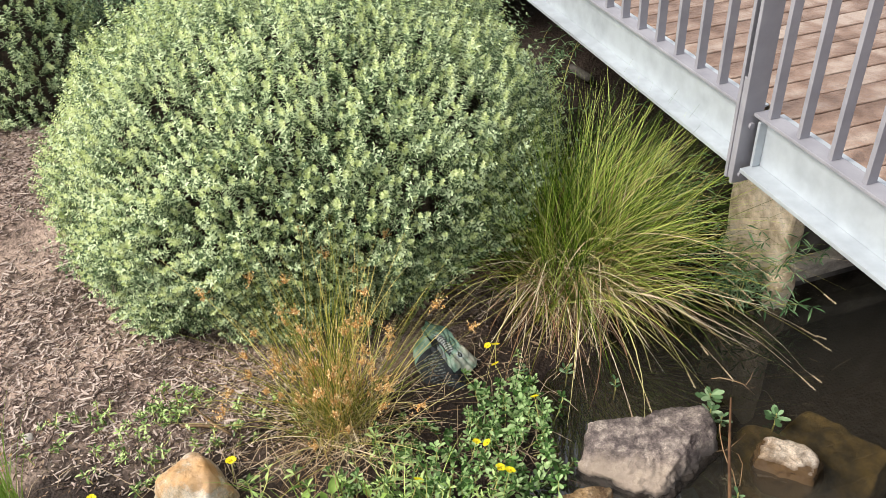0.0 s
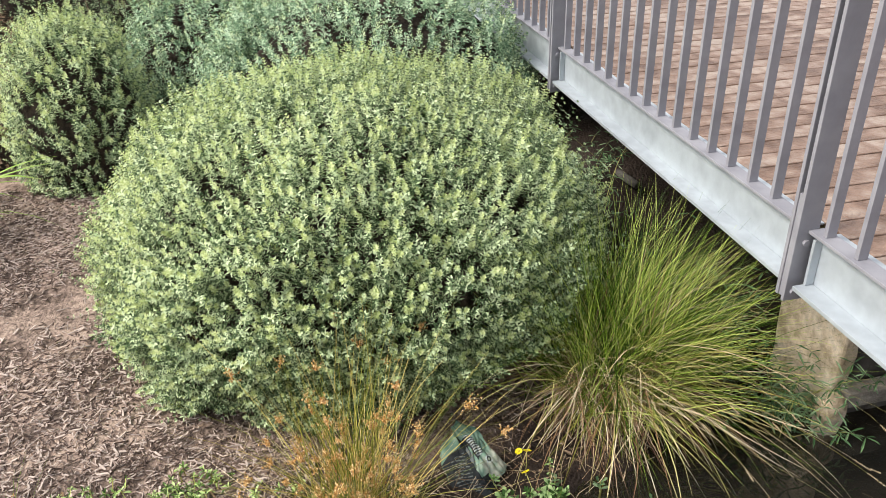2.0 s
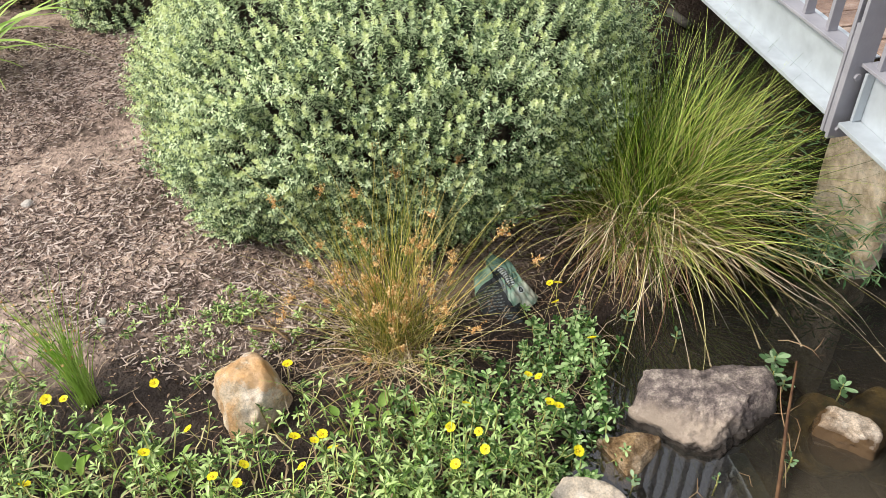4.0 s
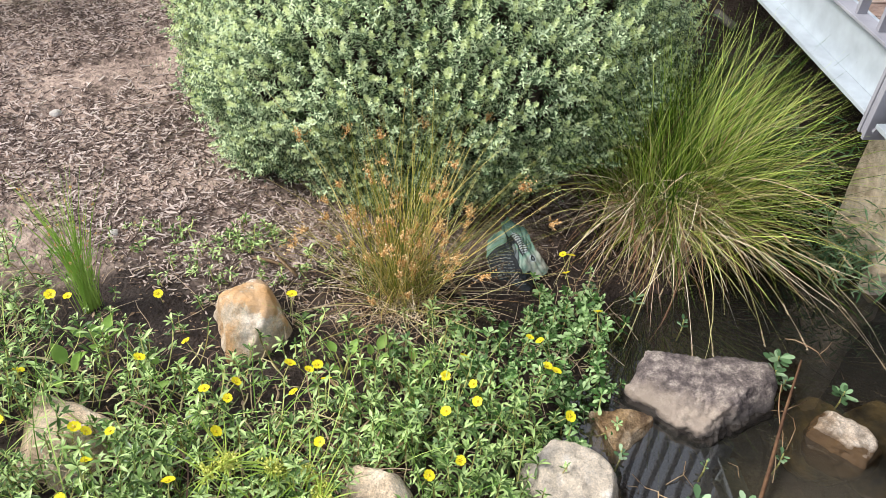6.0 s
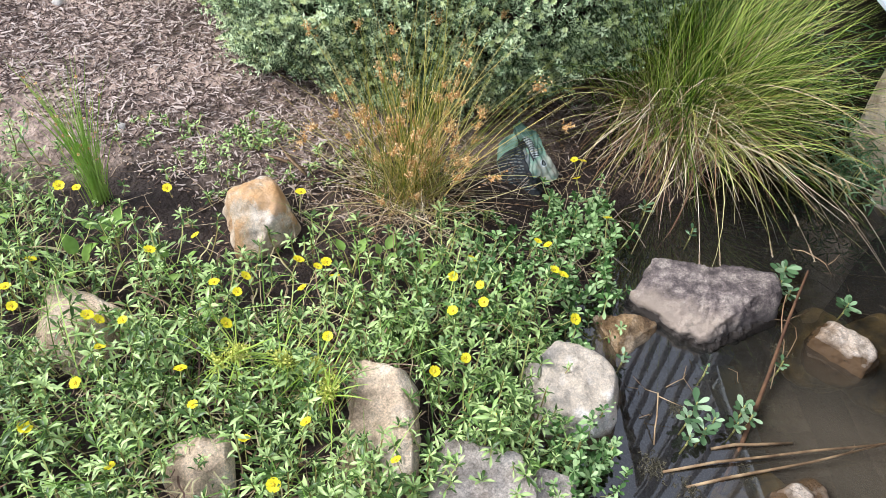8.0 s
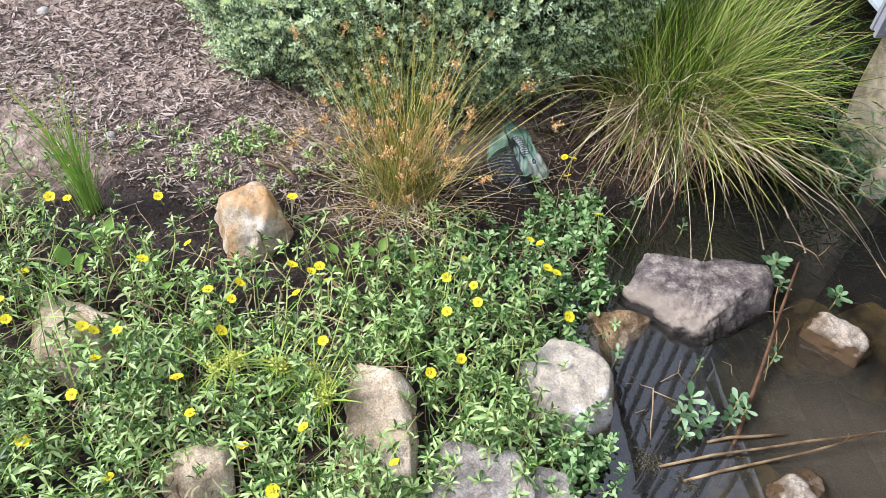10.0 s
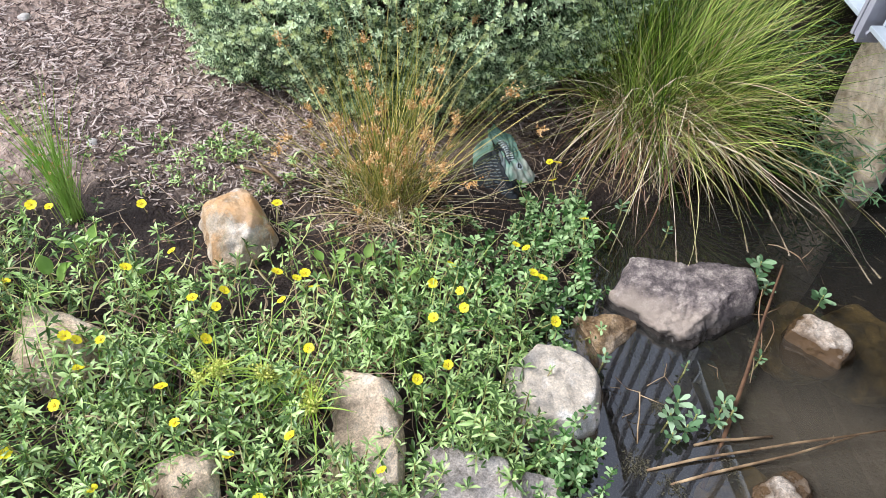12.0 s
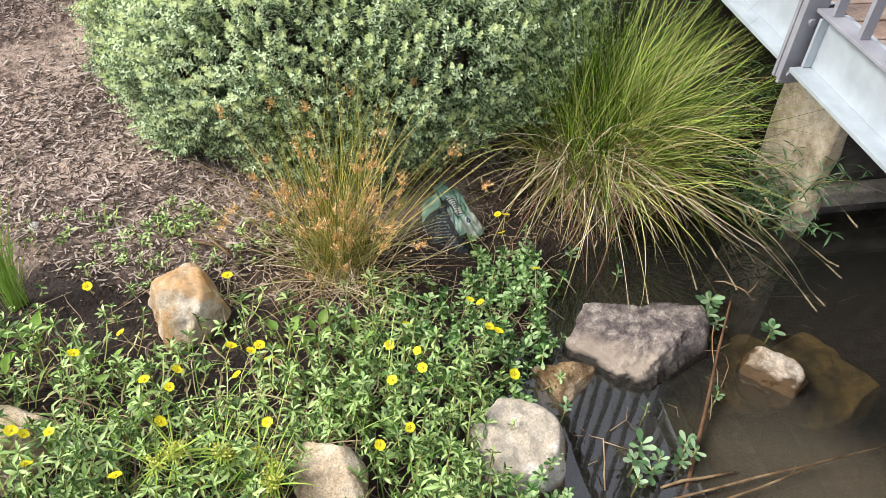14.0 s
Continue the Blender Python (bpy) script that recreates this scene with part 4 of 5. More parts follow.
for k, (tx, ty, tz, arch) in enumerate([(1.425, 1.71, 0.06, 0.20), (1.40, 1.76, 0.08, 0.22), (1.285, 1.56, 0.06, 0.24), (0.93, 1.645, 0.06, 0.26), (1.06, 1.65, 0.06, 0.24), (0.695, 1.555, 0.06, 0.20),
                                        (0.76, 1.57, 0.06, 0.22), (1.365, 2.05, 0.10, 0.30), (1.385, 2.22, 0.10, 0.34), (1.27, 1.87, 0.05, 0.22), (1.18, 1.80, 0.03, 0.24), (1.30, 1.72, 0.02, 0.24)]):
    foot, tip = np.array([rng.normal() * 0.03, rng.normal() * 0.03, 0.12]), np.array([tx, ty, tz]) - np.array(sedge.location)
    bow = foot + (tip - foot) * 0.45 + np.array([0, 0, arch])
    t = np.linspace(0, 1, 14)[:, None]
    c = ((1 - t) ** 2 * foot + 2 * t * (1 - t) * bow + t * t * tip)[None]
    across = np.cross(tip - foot, [0, 0, 1.0])
    stalk = put("flower_stalk", fast_mesh("flower_stalk", *ribbon(c, (across / np.linalg.norm(across))[None], np.linspace(0.0030, 0.0016, 14)[None]), [SEDGE_YELLOW if k % 3 == 0 else SEDGE_DRY]), sedge)
    if k < 9:
        fill = c[0, -1] + (c[0, -2] - c[0, -1]) * np.linspace(0, 0.75, 40)[:, None]
        put("seed_head", fast_mesh("seed_head", *grain(rng, fill, 0.0034, 3), [SEED]), stalk)

rush = thing("rush_clump", (-0.21, 1.71, 0.05), "upright green rush clump with orange-brown flower heads", "rush")
c, s, w = blades(rng, sb, 0.046, 360, (0.26, 0.76), (2, 42), (0.0, 0.25), 0.0023)
tagged(put("green_tuft", fast_mesh("green_tuft", *ribbon(c, s, w), [RUSH_GREEN]), rush), kind="stuff")
grass("yellow_tuft", blades(rng, sb, 0.055, 150, (0.20, 0.58), (14, 62), (0.0, 0.5), 0.0022), SEDGE_YELLOW, rush, "yellowing rush stems")
tops = rng.integers(3, 7, 95)
heads, ways = c[np.arange(95), tops], c[np.arange(95), tops] - c[np.arange(95), tops - 1]
ways /= np.linalg.norm(ways, axis=1, keepdims=True)
for k in range(95):
    m = int(rng.integers(9, 20))
    big = rng.uniform(0.55, 1.25)
    arms = rng.normal(size=(m, 3)) * 0.45 + ways[k] * rng.uniform(0.2, 1.8, m)[:, None]
    arms *= (rng.uniform(0.006, 0.036, m) * big / np.linalg.norm(arms, axis=1))[:, None]
    points = (heads[k] + arms[:, None] * np.linspace(0.35, 1.1, 4)[None, :, None]).reshape(-1, 3)
    put("flower_head", fast_mesh("flower_head", *grain(rng, points, 0.0058, 2), [RUSH_SEED]), rush, "orange-brown tufted flower head")
c, s, w = blades(rng, sb, 0.06, 300, (0.14, 0.42), (38, 88), (0.2, 0.9), 0.0019)
c[:, :, 2] = np.maximum(c[:, :, 2], 0.012 + rng.uniform(0, 0.03, 300)[:, None])
tagged(put("dry_tuft", fast_mesh("dry_tuft", *ribbon(c, s, w), [SEDGE_DRY]), rush, "fallen straw-coloured stems"), kind="stuff")

tuft = thing("rush_clump", (-1.085, 1.475, 0.075), "small upright bright green rush tuft on bare soil", "rush")
c, s, w = blades(rng, sb, 0.013, 120, (0.18, 0.56), (0, 5), (0.0, 0.14), 0.0034)
for i in range(120):
    put("stem", fast_mesh("stem", *ribbon(c[i:i + 1], s[i:i + 1], w[i:i + 1]), [TUFT_GREEN]), tuft)
fill = np.repeat(c[:40, -2], 2, axis=0)
tagged(put("seed_fluff", fast_mesh("seed_fluff", *grain(rng, fill, 0.005, 5), [RUSH_SEED]), tuft, "small brown flower heads"), kind="stuff")

strap = thing("strap_leaved_plant", (-2.37, 3.49, 0.24), "clump of long green strap leaves beside the path", "plant")
c, s, w = blades(rng, sb, 0.05, 60, (0.40, 0.80), (12, 62), (0.5, 1.4), 0.017)
for i in range(60):
    put("leaf", fast_mesh("leaf", *ribbon(c[i:i + 1], s[i:i + 1], w[i:i + 1]), [TUFT_GREEN]), strap)

# ---- creeping weeds ----
STONES = [(-0.625, 1.40, 0.15), (-0.965, 1.00, 0.11), (-0.150, 0.91, 0.13), (0.300, 1.02, 0.15), (0.095, 0.68, 0.16),
          (0.265, 0.70, 0.10), (-0.535, 0.655, 0.08), (0.465, 1.29, 0.08), (0.705, 1.40, 0.24), (0.17, 1.88, 0.15), (0.20, 1.80, 0.11), (-1.07, 1.40, 0.15)]


def upper_edge(x):
    return np.interp(x, [-1.9, -1.35, -1.06, -0.85, -0.62, -0.45, -0.25, -0.05, 0.2, 0.4], [1.78, 1.64, 1.52, 1.44, 1.40, 1.47, 1.46, 1.60, 1.80, 1.88])


def weed_spots(rng, n, lo, hi):
    x, y = rng.uniform(lo[0], hi[0], n), rng.uniform(lo[1], hi[1], n)
    d = shore(x, y)
    fade = np.clip((upper_edge(x) - y) / np.interp(x, [-0.2, 0.1], [0.42, 0.22]), 0, 1)
    keep = (rng.uniform(size=n) < 0.06 + 0.94 * fade ** 1.3) & (y < upper_edge(x)) & (d > -0.08 - 0.05 * rng.uniform(size=n))
    patch = wave(x, y, 5.0, 2.0) + wave(x, y, 11.0, 0.3) * 0.6
    keep &= patch + rng.normal(size=n) * 0.5 > -0.85
    keep &= rng.uniform(size=n) < np.clip((y - 0.22 + 0.12 * wave(x, y, 6, 0.3)) / 0.22, 0, 1) * np.clip((x + 1.95 + 0.15 * wave(x, y, 5, 1.3)) / 0.3, 0, 1)
    for sx, sy, r in STONES:
        keep &= np.hypot(x - sx, y - sy) > r * rng.uniform(0.7, 1.05, n)
    return x[keep], y[keep]


def leaf_shape(width):
    """A folded lance-shaped leaf of unit length along x: six vertices, two quads."""
    return (np.array([(0, 0, 0), (0.30, -0.72 * width, 0.022), (0.68, -width, 0.022), (1, 0, -0.06), (0.68, width, 0.022), (0.30, 0.72 * width, 0.022)]),
            np.array([[0, 1, 2, 3], [0, 3, 4, 5]]))


def arched_leaf(width):
    """An arched, keeled leaf of unit length along x, broadest past its middle: eight vertices, eight triangles."""
    v = np.array([(0, 0, 0), (0.34, -0.70 * width, 0.085), (0.34, 0, 0.045), (0.34, 0.70 * width, 0.085),
                  (0.68, -width, 0.050), (0.68, 0, 0.005), (0.68, width, 0.050), (0.97, 0, -0.15)])
    return v, np.array([(0, 1, 2), (0, 2, 3), (1, 4, 5), (1, 5, 2), (2, 5, 6), (2, 6, 3), (4, 7, 5), (5, 7, 6)])


def spoon_leaf(width):
    """A blunt spoon-shaped leaf of unit length along x: ten vertices, ten triangles."""
    v = np.array([(0, 0, 0), (0.36, -0.50 * width, 0.06), (0.36, 0, 0.04), (0.36, 0.50 * width, 0.06), (0.70, -width, 0.06), (0.70, 0, 0.035), (0.70, width, 0.06),
                  (0.93, -0.62 * width, 0.005), (1, 0, -0.04), (0.93, 0.62 * width, 0.005)])
    return v, np.array([(0, 1, 2), (0, 2, 3), (1, 4, 5), (1, 5, 2), (2, 5, 6), (2, 6, 3), (4, 7, 5), (7, 8, 5), (8, 9, 5), (9, 6, 5)])


def weeds(name, rng, x, y, mat, label, width, leaf, tall, stars, per, lean, near=None, single=None, shape_of=arched_leaf):
    """Stems that creep and rise, each ending in a star of leaves, with paired leaves below; joined."""
    n = len(x)
    z = np.maximum(height(x, y), -0.02)
    l = rng.uniform(*tall, n)
    a = rng.uniform(0, 2 * np.pi, n)
    th = np.radians(rng.uniform(*lean, n))
    k = 6
    t = np.linspace(0, 1, k)[None]
    bend = th[:, None] * (1.3 - 1.0 * t)
    h = np.cumsum(np.sin(bend) * l[:, None] / k, 1)
    up = np.cumsum(np.cos(bend) * l[:, None] / k, 1)
    c = np.stack([x[:, None] + np.cos(a)[:, None] * h, y[:, None] + np.sin(a)[:, None] * h, z[:, None] + up], -1)
    side = np.stack([-np.sin(a), np.cos(a), np.zeros(n)], 1)
    stems = put("stem_tangle", fast_mesh("stem_tangle", *ribbon(c, side, np.full((n, k), 0.0034)), [WEED_STEM]))
    tv, tf = shape_of(width)
    m = n * per
    who = np.repeat(np.arange(n), per)
    j = np.tile(np.arange(per), n)
    inner = np.clip(1 - j / stars, 0, 1)
    low = j >= stars
    at = np.where(low, 0.88 - 0.62 * (j - stars + rng.uniform(0, 1, m)) / max(per - stars, 1), 1 - 0.10 * (1 - inner))
    pos_i = at * (k - 1)
    i0 = np.clip(pos_i.astype(int), 0, k - 2)
    fr = (pos_i - i0)[:, None]
    p = c[who, i0] * (1 - fr) + c[who, i0 + 1] * fr
    la = j * 2.39996 + rng.uniform(0, 6.28, n)[who] + rng.normal(size=m) * 0.22
    rise = np.radians(np.where(low, 2 + rng.normal(size=m) * 16, 6 + 52 * inner + rng.normal(size=m) * 9))
    ex = np.stack([np.cos(la) * np.cos(rise), np.sin(la) * np.cos(rise), np.sin(rise)], 1)
    tiltd = rng.normal(size=(n, 3))[who] * [0.36, 0.36, 0.0]
    ex = ex + tiltd * [1, 1, 0] - np.array([0, 0, 1.0]) * (tiltd * ex).sum(1, keepdims=True)
    ex /= np.linalg.norm(ex, axis=1, keepdims=True)
    ey = np.stack([-np.sin(la), np.cos(la), rng.normal(size=m) * 0.22], 1)
    ey -= ex * (ex * ey).sum(1, keepdims=True)
    ey /= np.linalg.norm(ey, axis=1, keepdims=True)
    rot = np.stack([ex, ey, np.cross(ex, ey)], axis=2)
    size = rng.uniform(leaf[0], leaf[1], n)[who] * rng.uniform(0.82, 1.12, m) * np.where(low, 0.85, 1.0 - 0.55 * inner ** 1.6)
    apart = np.zeros(m, bool)
    if near:
        close = np.flatnonzero((x > near[0]) & (x < near[1]) & (y > near[2]) & (y < near[3]))[:300 // per]
        apart = np.isin(who, close)
    v, f = scatter(tv, tf, rot[~apart], p[~apart], size[~apart])
    ob = put(name, fast_mesh(name, v, f, [mat], smooth=True))
    if near:
        shape = fast_mesh("leaf", tv, tf, [single], smooth=True)
        for k in np.flatnonzero(apart):
            one = put("leaf", shape, ob)
            one.matrix_world = Matrix.Translation(p[k]) @ Matrix(rot[k] * size[k]).to_4x4()
    tagged(ob, label, "weeds", kind="stuff")
    stems.parent = ob
    return ob


rng = np.random.default_rng(17)
x, y = weed_spots(rng, 4500, (-2.1, 0.10), (-0.06, 1.75))
xo, yo = weed_spots(rng, 1150, (-0.24, 0.45), (0.44, 1.92))
xo, yo = np.append(xo, rng.uniform(0.24, 0.44, 60)), np.append(yo, rng.uniform(1.40, 1.82, 60))
xo, yo = np.append(xo, rng.uniform(0.26, 0.47, 28)), np.append(yo, rng.uniform(0.80, 0.97, 28))
xo, yo = np.append(xo, rng.uniform(-0.02, 0.20, 60)), np.append(yo, rng.uniform(0.84, 1.30, 60))
xo, yo = np.append(xo, rng.uniform(0.10, 0.36, 40)), np.append(yo, rng.uniform(0.80, 0.94, 40))
lance = (yo < 1.28 + rng.normal(size=len(yo)) * 0.08) & (xo < 0.26)
x, y = np.append(x, xo[lance]), np.append(y, yo[lance])
weeds("creeping_weeds", rng, x, y, WEED, "bright green creeping primrose weeds covering the wet bank", 0.112, (0.021, 0.048), (0.04, 0.20), 8, 14, (5, 70), (-0.75, -0.2, 0.72, 0.95), WEED_ONE)
weeds("round_leaved_weeds", rng, xo[~lance], yo[~lance], WEED_OVAL, "fresh green oval-leaved weeds at the water's edge", 0.20, (0.019, 0.036), (0.03, 0.14), 8, 14, (5, 72), (0.05, 0.3, 1.25, 1.6), OVAL_ONE, spoon_leaf)

x, y = rng.uniform(-1.6, 0.05, 640), rng.uniform(1.36, 1.86, 640)
ok = (wave(x, y, 9.0, 1.4) + rng.normal(size=640) * 0.4 > 0.15) & (np.hypot(x + 0.625, y - 1.44) > 0.15) & (np.hypot(x + 0.2, y - 1.71) > 0.05)
x, y = np.append(x[ok], rng.normal(-0.70, 0.07, 50)), np.append(y[ok], rng.normal(1.83, 0.03, 50))
weeds("seedlings", rng, x, y, WEED, "tiny pale green seedlings scattered on dark mud", 0.15, (0.014, 0.032), (0.015, 0.06), 6, 8, (5, 60))

rng = np.random.default_rng(71)
gx, gy = weed_spots(rng, 1500, (-2.0, 0.42), (0.0, 1.70))
n = len(gx)
t = np.linspace(0, 1, 9)[None]
a = rng.uniform(0, 2 * np.pi, n)[:, None] + np.cumsum(rng.normal(size=(n, 9)) * 0.28, 1)
l = rng.uniform(0.06, 0.26, n)[:, None] / 8
c = np.stack([gx[:, None] + np.cumsum(np.cos(a) * l, 1), gy[:, None] + np.cumsum(np.sin(a) * l, 1), np.zeros((n, 9))], -1)
c[..., 2] = np.maximum(height(gx, gy), 0)[:, None] + 0.012 + rng.uniform(0, 0.075, n)[:, None] * np.sin(t * np.pi * rng.uniform(0.5, 1.0, n)[:, None])
side = np.stack([-np.sin(a[:, 4]), np.cos(a[:, 4]), np.zeros(n)], 1)
v, f = ribbon(c, side, np.repeat(rng.uniform(0.0022, 0.0046, n)[:, None], 9, 1))
tagged(put("weed_runners", fast_mesh("weed_runners", v, f, [RUNNER])), "reddish and straw-brown creeping stems under the weeds", "stems", kind="stuff")

rng = np.random.default_rng(43)
spots = np.stack(weed_spots(rng, 300, (-1.9, 0.4), (0.05, 1.45)), 1)
arcs = [blades(rng, np.array([gx0, gy0, float(max(height(gx0, gy0), 0))]), 0.012, 3, (0.12, 0.34), (5, 60), (0.2, 1.3), 0.0030) for gx0, gy0 in spots]
arcs = [np.concatenate([a[i] for a in arcs]) for i in range(3)]
tagged(put("grass_blades", fast_mesh("grass_blades", *ribbon(*arcs), [TUFT_GREEN])), "thin yellow-green grass blades between the weeds", "grass", kind="stuff")
nest = [blades(rng, np.array([gx0, gy0, 0.075]), 0.03, 45, (0.05, 0.17), (60, 95), (0.0, 0.5), 0.0045, k=5) for gx0, gy0 in ((-0.27, 1.05), (-0.20, 1.08), (-0.31, 1.00))]
nest = [np.concatenate([a[i] for a in nest]) for i in range(3)]
tagged(put("dead_grass_wad", fast_mesh("dead_grass_wad", *ribbon(*nest), [RUSSET])), "wad of brown dead leaves caught on a rock", "dead grass", kind="stuff")

FLOWERS_A = [(-1.122, 1.375), (-1.073, 1.375), (-0.844, 1.428), (-0.72, 1.286), (-0.812, 1.206), (-1.08, 1.12), (-1.086, 1.016), (-1.045, 0.966), (-0.877, 0.982), (-0.848, 0.976), (-0.789, 0.979), (-0.813, 0.899), (-0.816, 0.793), (-0.877, 0.679), (-0.672, 0.622), (-0.626, 0.891), (-0.563, 0.798), (-0.56, 1.123), (-0.551, 1.168), (-0.622, 1.137), (-0.558, 1.024), (-0.441, 1.267), (-0.409, 1.179), (-0.387, 1.254), (-0.369, 1.277)]
FLOWERS_B = [(-0.314, 1.043), (-0.308, 0.796), (-0.431, 0.74), (-0.099, 0.75), (-0.34, 0.643), (-0.044, 0.998), (0.028, 1.052), (0.115, 0.906), (-0.031, 1.303), (0.015, 1.38), (0.045, 1.286), (0.059, 1.232), (0.195, 1.485), (0.225, 1.478), (0.245, 1.39), (0.269, 1.376), (0.304, 1.238), (0.401, 1.627), (0.31, 1.779), (0.302, 1.864), (0.328, 1.866), (-0.494, 1.515), (-0.019, 1.187), (-0.337, 1.233)]
flower = thing("yellow_flower", (0, 0, 0), "small bright yellow five-petalled flower above green leaves", "flower", "yellow flowers")
for i in range(5):
    bm = bmesh.new()
    a = 2 * math.pi * i / 5
    ring = [(0.0015, -0.0010, 0), (0.007, -0.0066, 0.003), (0.0122, -0.0066, 0.0037), (0.0142, -0.0024, 0.0030), (0.0134, 0, 0.0028), (0.0142, 0.0024, 0.0034), (0.0122, 0.0066, 0.0041), (0.007, 0.0066, 0.0034), (0.0015, 0.0010, 0)]
    vs = [bm.verts.new(Matrix.Rotation(a, 3, "Z") @ Vector(q)) for q in ring]
    mid = bm.verts.new(Matrix.Rotation(a, 3, "Z") @ Vector((0.008, 0, 0.0012)))
    for q, r in zip(vs, vs[1:]):
        bm.faces.new((q, r, mid))
    part("petal", bm, PETAL, flower, smooth=True)
bm = bmesh.new()
bmesh.ops.create_icosphere(bm, subdivisions=2, radius=0.0032, matrix=Matrix.Translation((0, 0, 0.001)))
part("centre", bm, STAMEN, flower)
part("stalk", tube_bm([(0.004, 0.002, -0.075), (0.002, 0.001, -0.03), (0, 0, 0)], [0.0012, 0.0011, 0.001], 5), WEED_STEM, flower)
prng = random.Random(9)
for k, (fx, fy) in enumerate(FLOWERS_A + FLOWERS_B):
    fz = float(max(height(fx, fy), 0)) + 0.140
    m = pose(fx, fy, fz, prng.uniform(5, 40), prng.uniform(-20, 20), prng.uniform(0, 360)) @ Matrix.Scale(prng.uniform(0.84, 1.14), 4)
    one = flower if k == 0 else copy_thing(flower, m)
    one.matrix_world = m

# ---- broad-leaved plants, nutsedge, dark plants by the pier ----


def broad_plant(at, count, leaf, seed, label):
    r = random.Random(seed)
    ob = thing("broad_leaved_plant", at, label, "weed", "broad-leaved weeds")
    for i in range(count):
        bm = bmesh.new()
        size = leaf * r.uniform(0.45, 0.85)
        turn = Euler((r.uniform(-0.3, 0.3), -r.uniform(0.4, 1.3), i * 2.4 + r.uniform(-0.4, 0.4))).to_matrix()
        lift = turn @ Vector((r.uniform(0.02, 0.06), 0, 0)) + Vector((0, 0, 0.02))
        rows = []
        for a, wd in ((0.0, 0.06), (0.2, 0.26), (0.42, 0.32), (0.65, 0.27), (0.85, 0.14), (1.0, 0.01)):
            rows.append([bm.verts.new(turn @ (Vector((a, sd * wd, 0.10 * abs(sd) - 0.25 * a * a)) * size) + lift) for sd in (-1, 0, 1)])
        for p, q in zip(rows, rows[1:]):
            for c in (0, 1):
                bm.faces.new((p[c], p[c + 1], q[c + 1], q[c]))
        part("leaf", bm, BROAD, ob, smooth=True)
        part("leaf_stalk", tube_bm([(0, 0, -0.02), lift * 0.6, lift], [0.002, 0.0018, 0.0015], 5), WEED_STEM, ob)
    return ob


for k, (bx, by, cnt, lf) in enumerate([(-1.42, 1.28, 7, 0.085), (-1.28, 1.20, 5, 0.075), (-0.96, 1.30, 5, 0.080), (-1.00, 1.19, 4, 0.085), (-0.76, 1.24, 4, 0.065),
                                       (-0.32, 1.36, 4, 0.060), (-0.24, 1.39, 4, 0.070), (-0.11, 1.36, 5, 0.055), (-0.14, 1.13, 3, 0.085), (-0.68, 1.06, 4, 0.060)]):
    broad_plant((bx, by, float(height(bx, by)) + 0.03), cnt, lf, 400 + k, "light green weed with broad oval leaves on wet soil")


def nutsedge(at, seed, tall, label):
    rg = np.random.default_rng(seed)
    ob = thing("nutsedge", at, label, "sedge")
    c, s, w = blades(rg, np.zeros(3), 0.008, 4, (tall * 0.8, tall * 1.2), (3, 22), (0.0, 0.3), 0.0030)
    for i in range(4):
        stem = put("stem", fast_mesh("stem", *ribbon(c[i:i + 1], s[i:i + 1], w[i:i + 1]), [SEDGE_GREEN]), ob)
        c2, s2, w2 = blades(rg, c[i, -1], 0.002, 12, (0.05, 0.16), (25, 95), (0.0, 0.6), 0.0034, k=5)
        for b in range(12):
            put("bract", fast_mesh("bract", *ribbon(c2[b:b + 1], s2[b:b + 1], w2[b:b + 1]), [SEDGE_GREEN]), stem)
        put("seed_head", fast_mesh("seed_head", *grain(rg, c[i, -1] + rg.normal(size=(70, 3)) * [0.011, 0.011, 0.009] + [0, 0, 0.012], 0.0075, 3), [NUT]), stem, "yellow-green seed head")
    return ob


NUT = material("nutsedge_seed", [(0.46, 0.50, 0.08), (0.74, 0.74, 0.20)], 60, 0.7, spread=0.6)
nutsedge((-0.46, 0.935, 0.04), 501, 0.17, "pale yellow-green flowering nutsedge among the weeds")
nutsedge((-0.32, 0.945, 0.04), 502, 0.16, "pale yellow-green flowering nutsedge among the weeds")


def willow_weed(at, stems, tall, seed, label):
    """Thin stems with long narrow drooping leaves."""
    rg = np.random.default_rng(seed)
    ob = thing("narrow_leaved_plant", at, label, "plant", "plants by the pier")
    c, s, w = blades(rg, np.zeros(3), 0.05, stems, (tall * 0.6, tall), (5, 50), (0.2, 0.8), 0.004, k=7)
    tv, tf = leaf_shape(0.07)
    for i in range(stems):
        stem = put("stem", fast_mesh("stem", *ribbon(c[i:i + 1], s[i:i + 1], w[i:i + 1]), [WEED_STEM]), ob)
        p = np.repeat(c[i, 1:], 4, axis=0)
        n = len(p)
        d = np.stack([np.cos(np.arange(n) * 2.4), np.sin(np.arange(n) * 2.4), rg.normal(size=n) * 0.35 - 0.1], 1)
        d /= np.linalg.norm(d, axis=1, keepdims=True)
        e = np.cross([0, 0, 1.0], d)
        e /= np.linalg.norm(e, axis=1, keepdims=True)
        v, f = scatter(tv, tf, np.stack([d, e, np.cross(d, e)], axis=2), p, rg.uniform(0.03, 0.065, n))
        tagged(put("foliage", fast_mesh("foliage", v, f, [WILLOW]), stem), kind="stuff")
    return ob


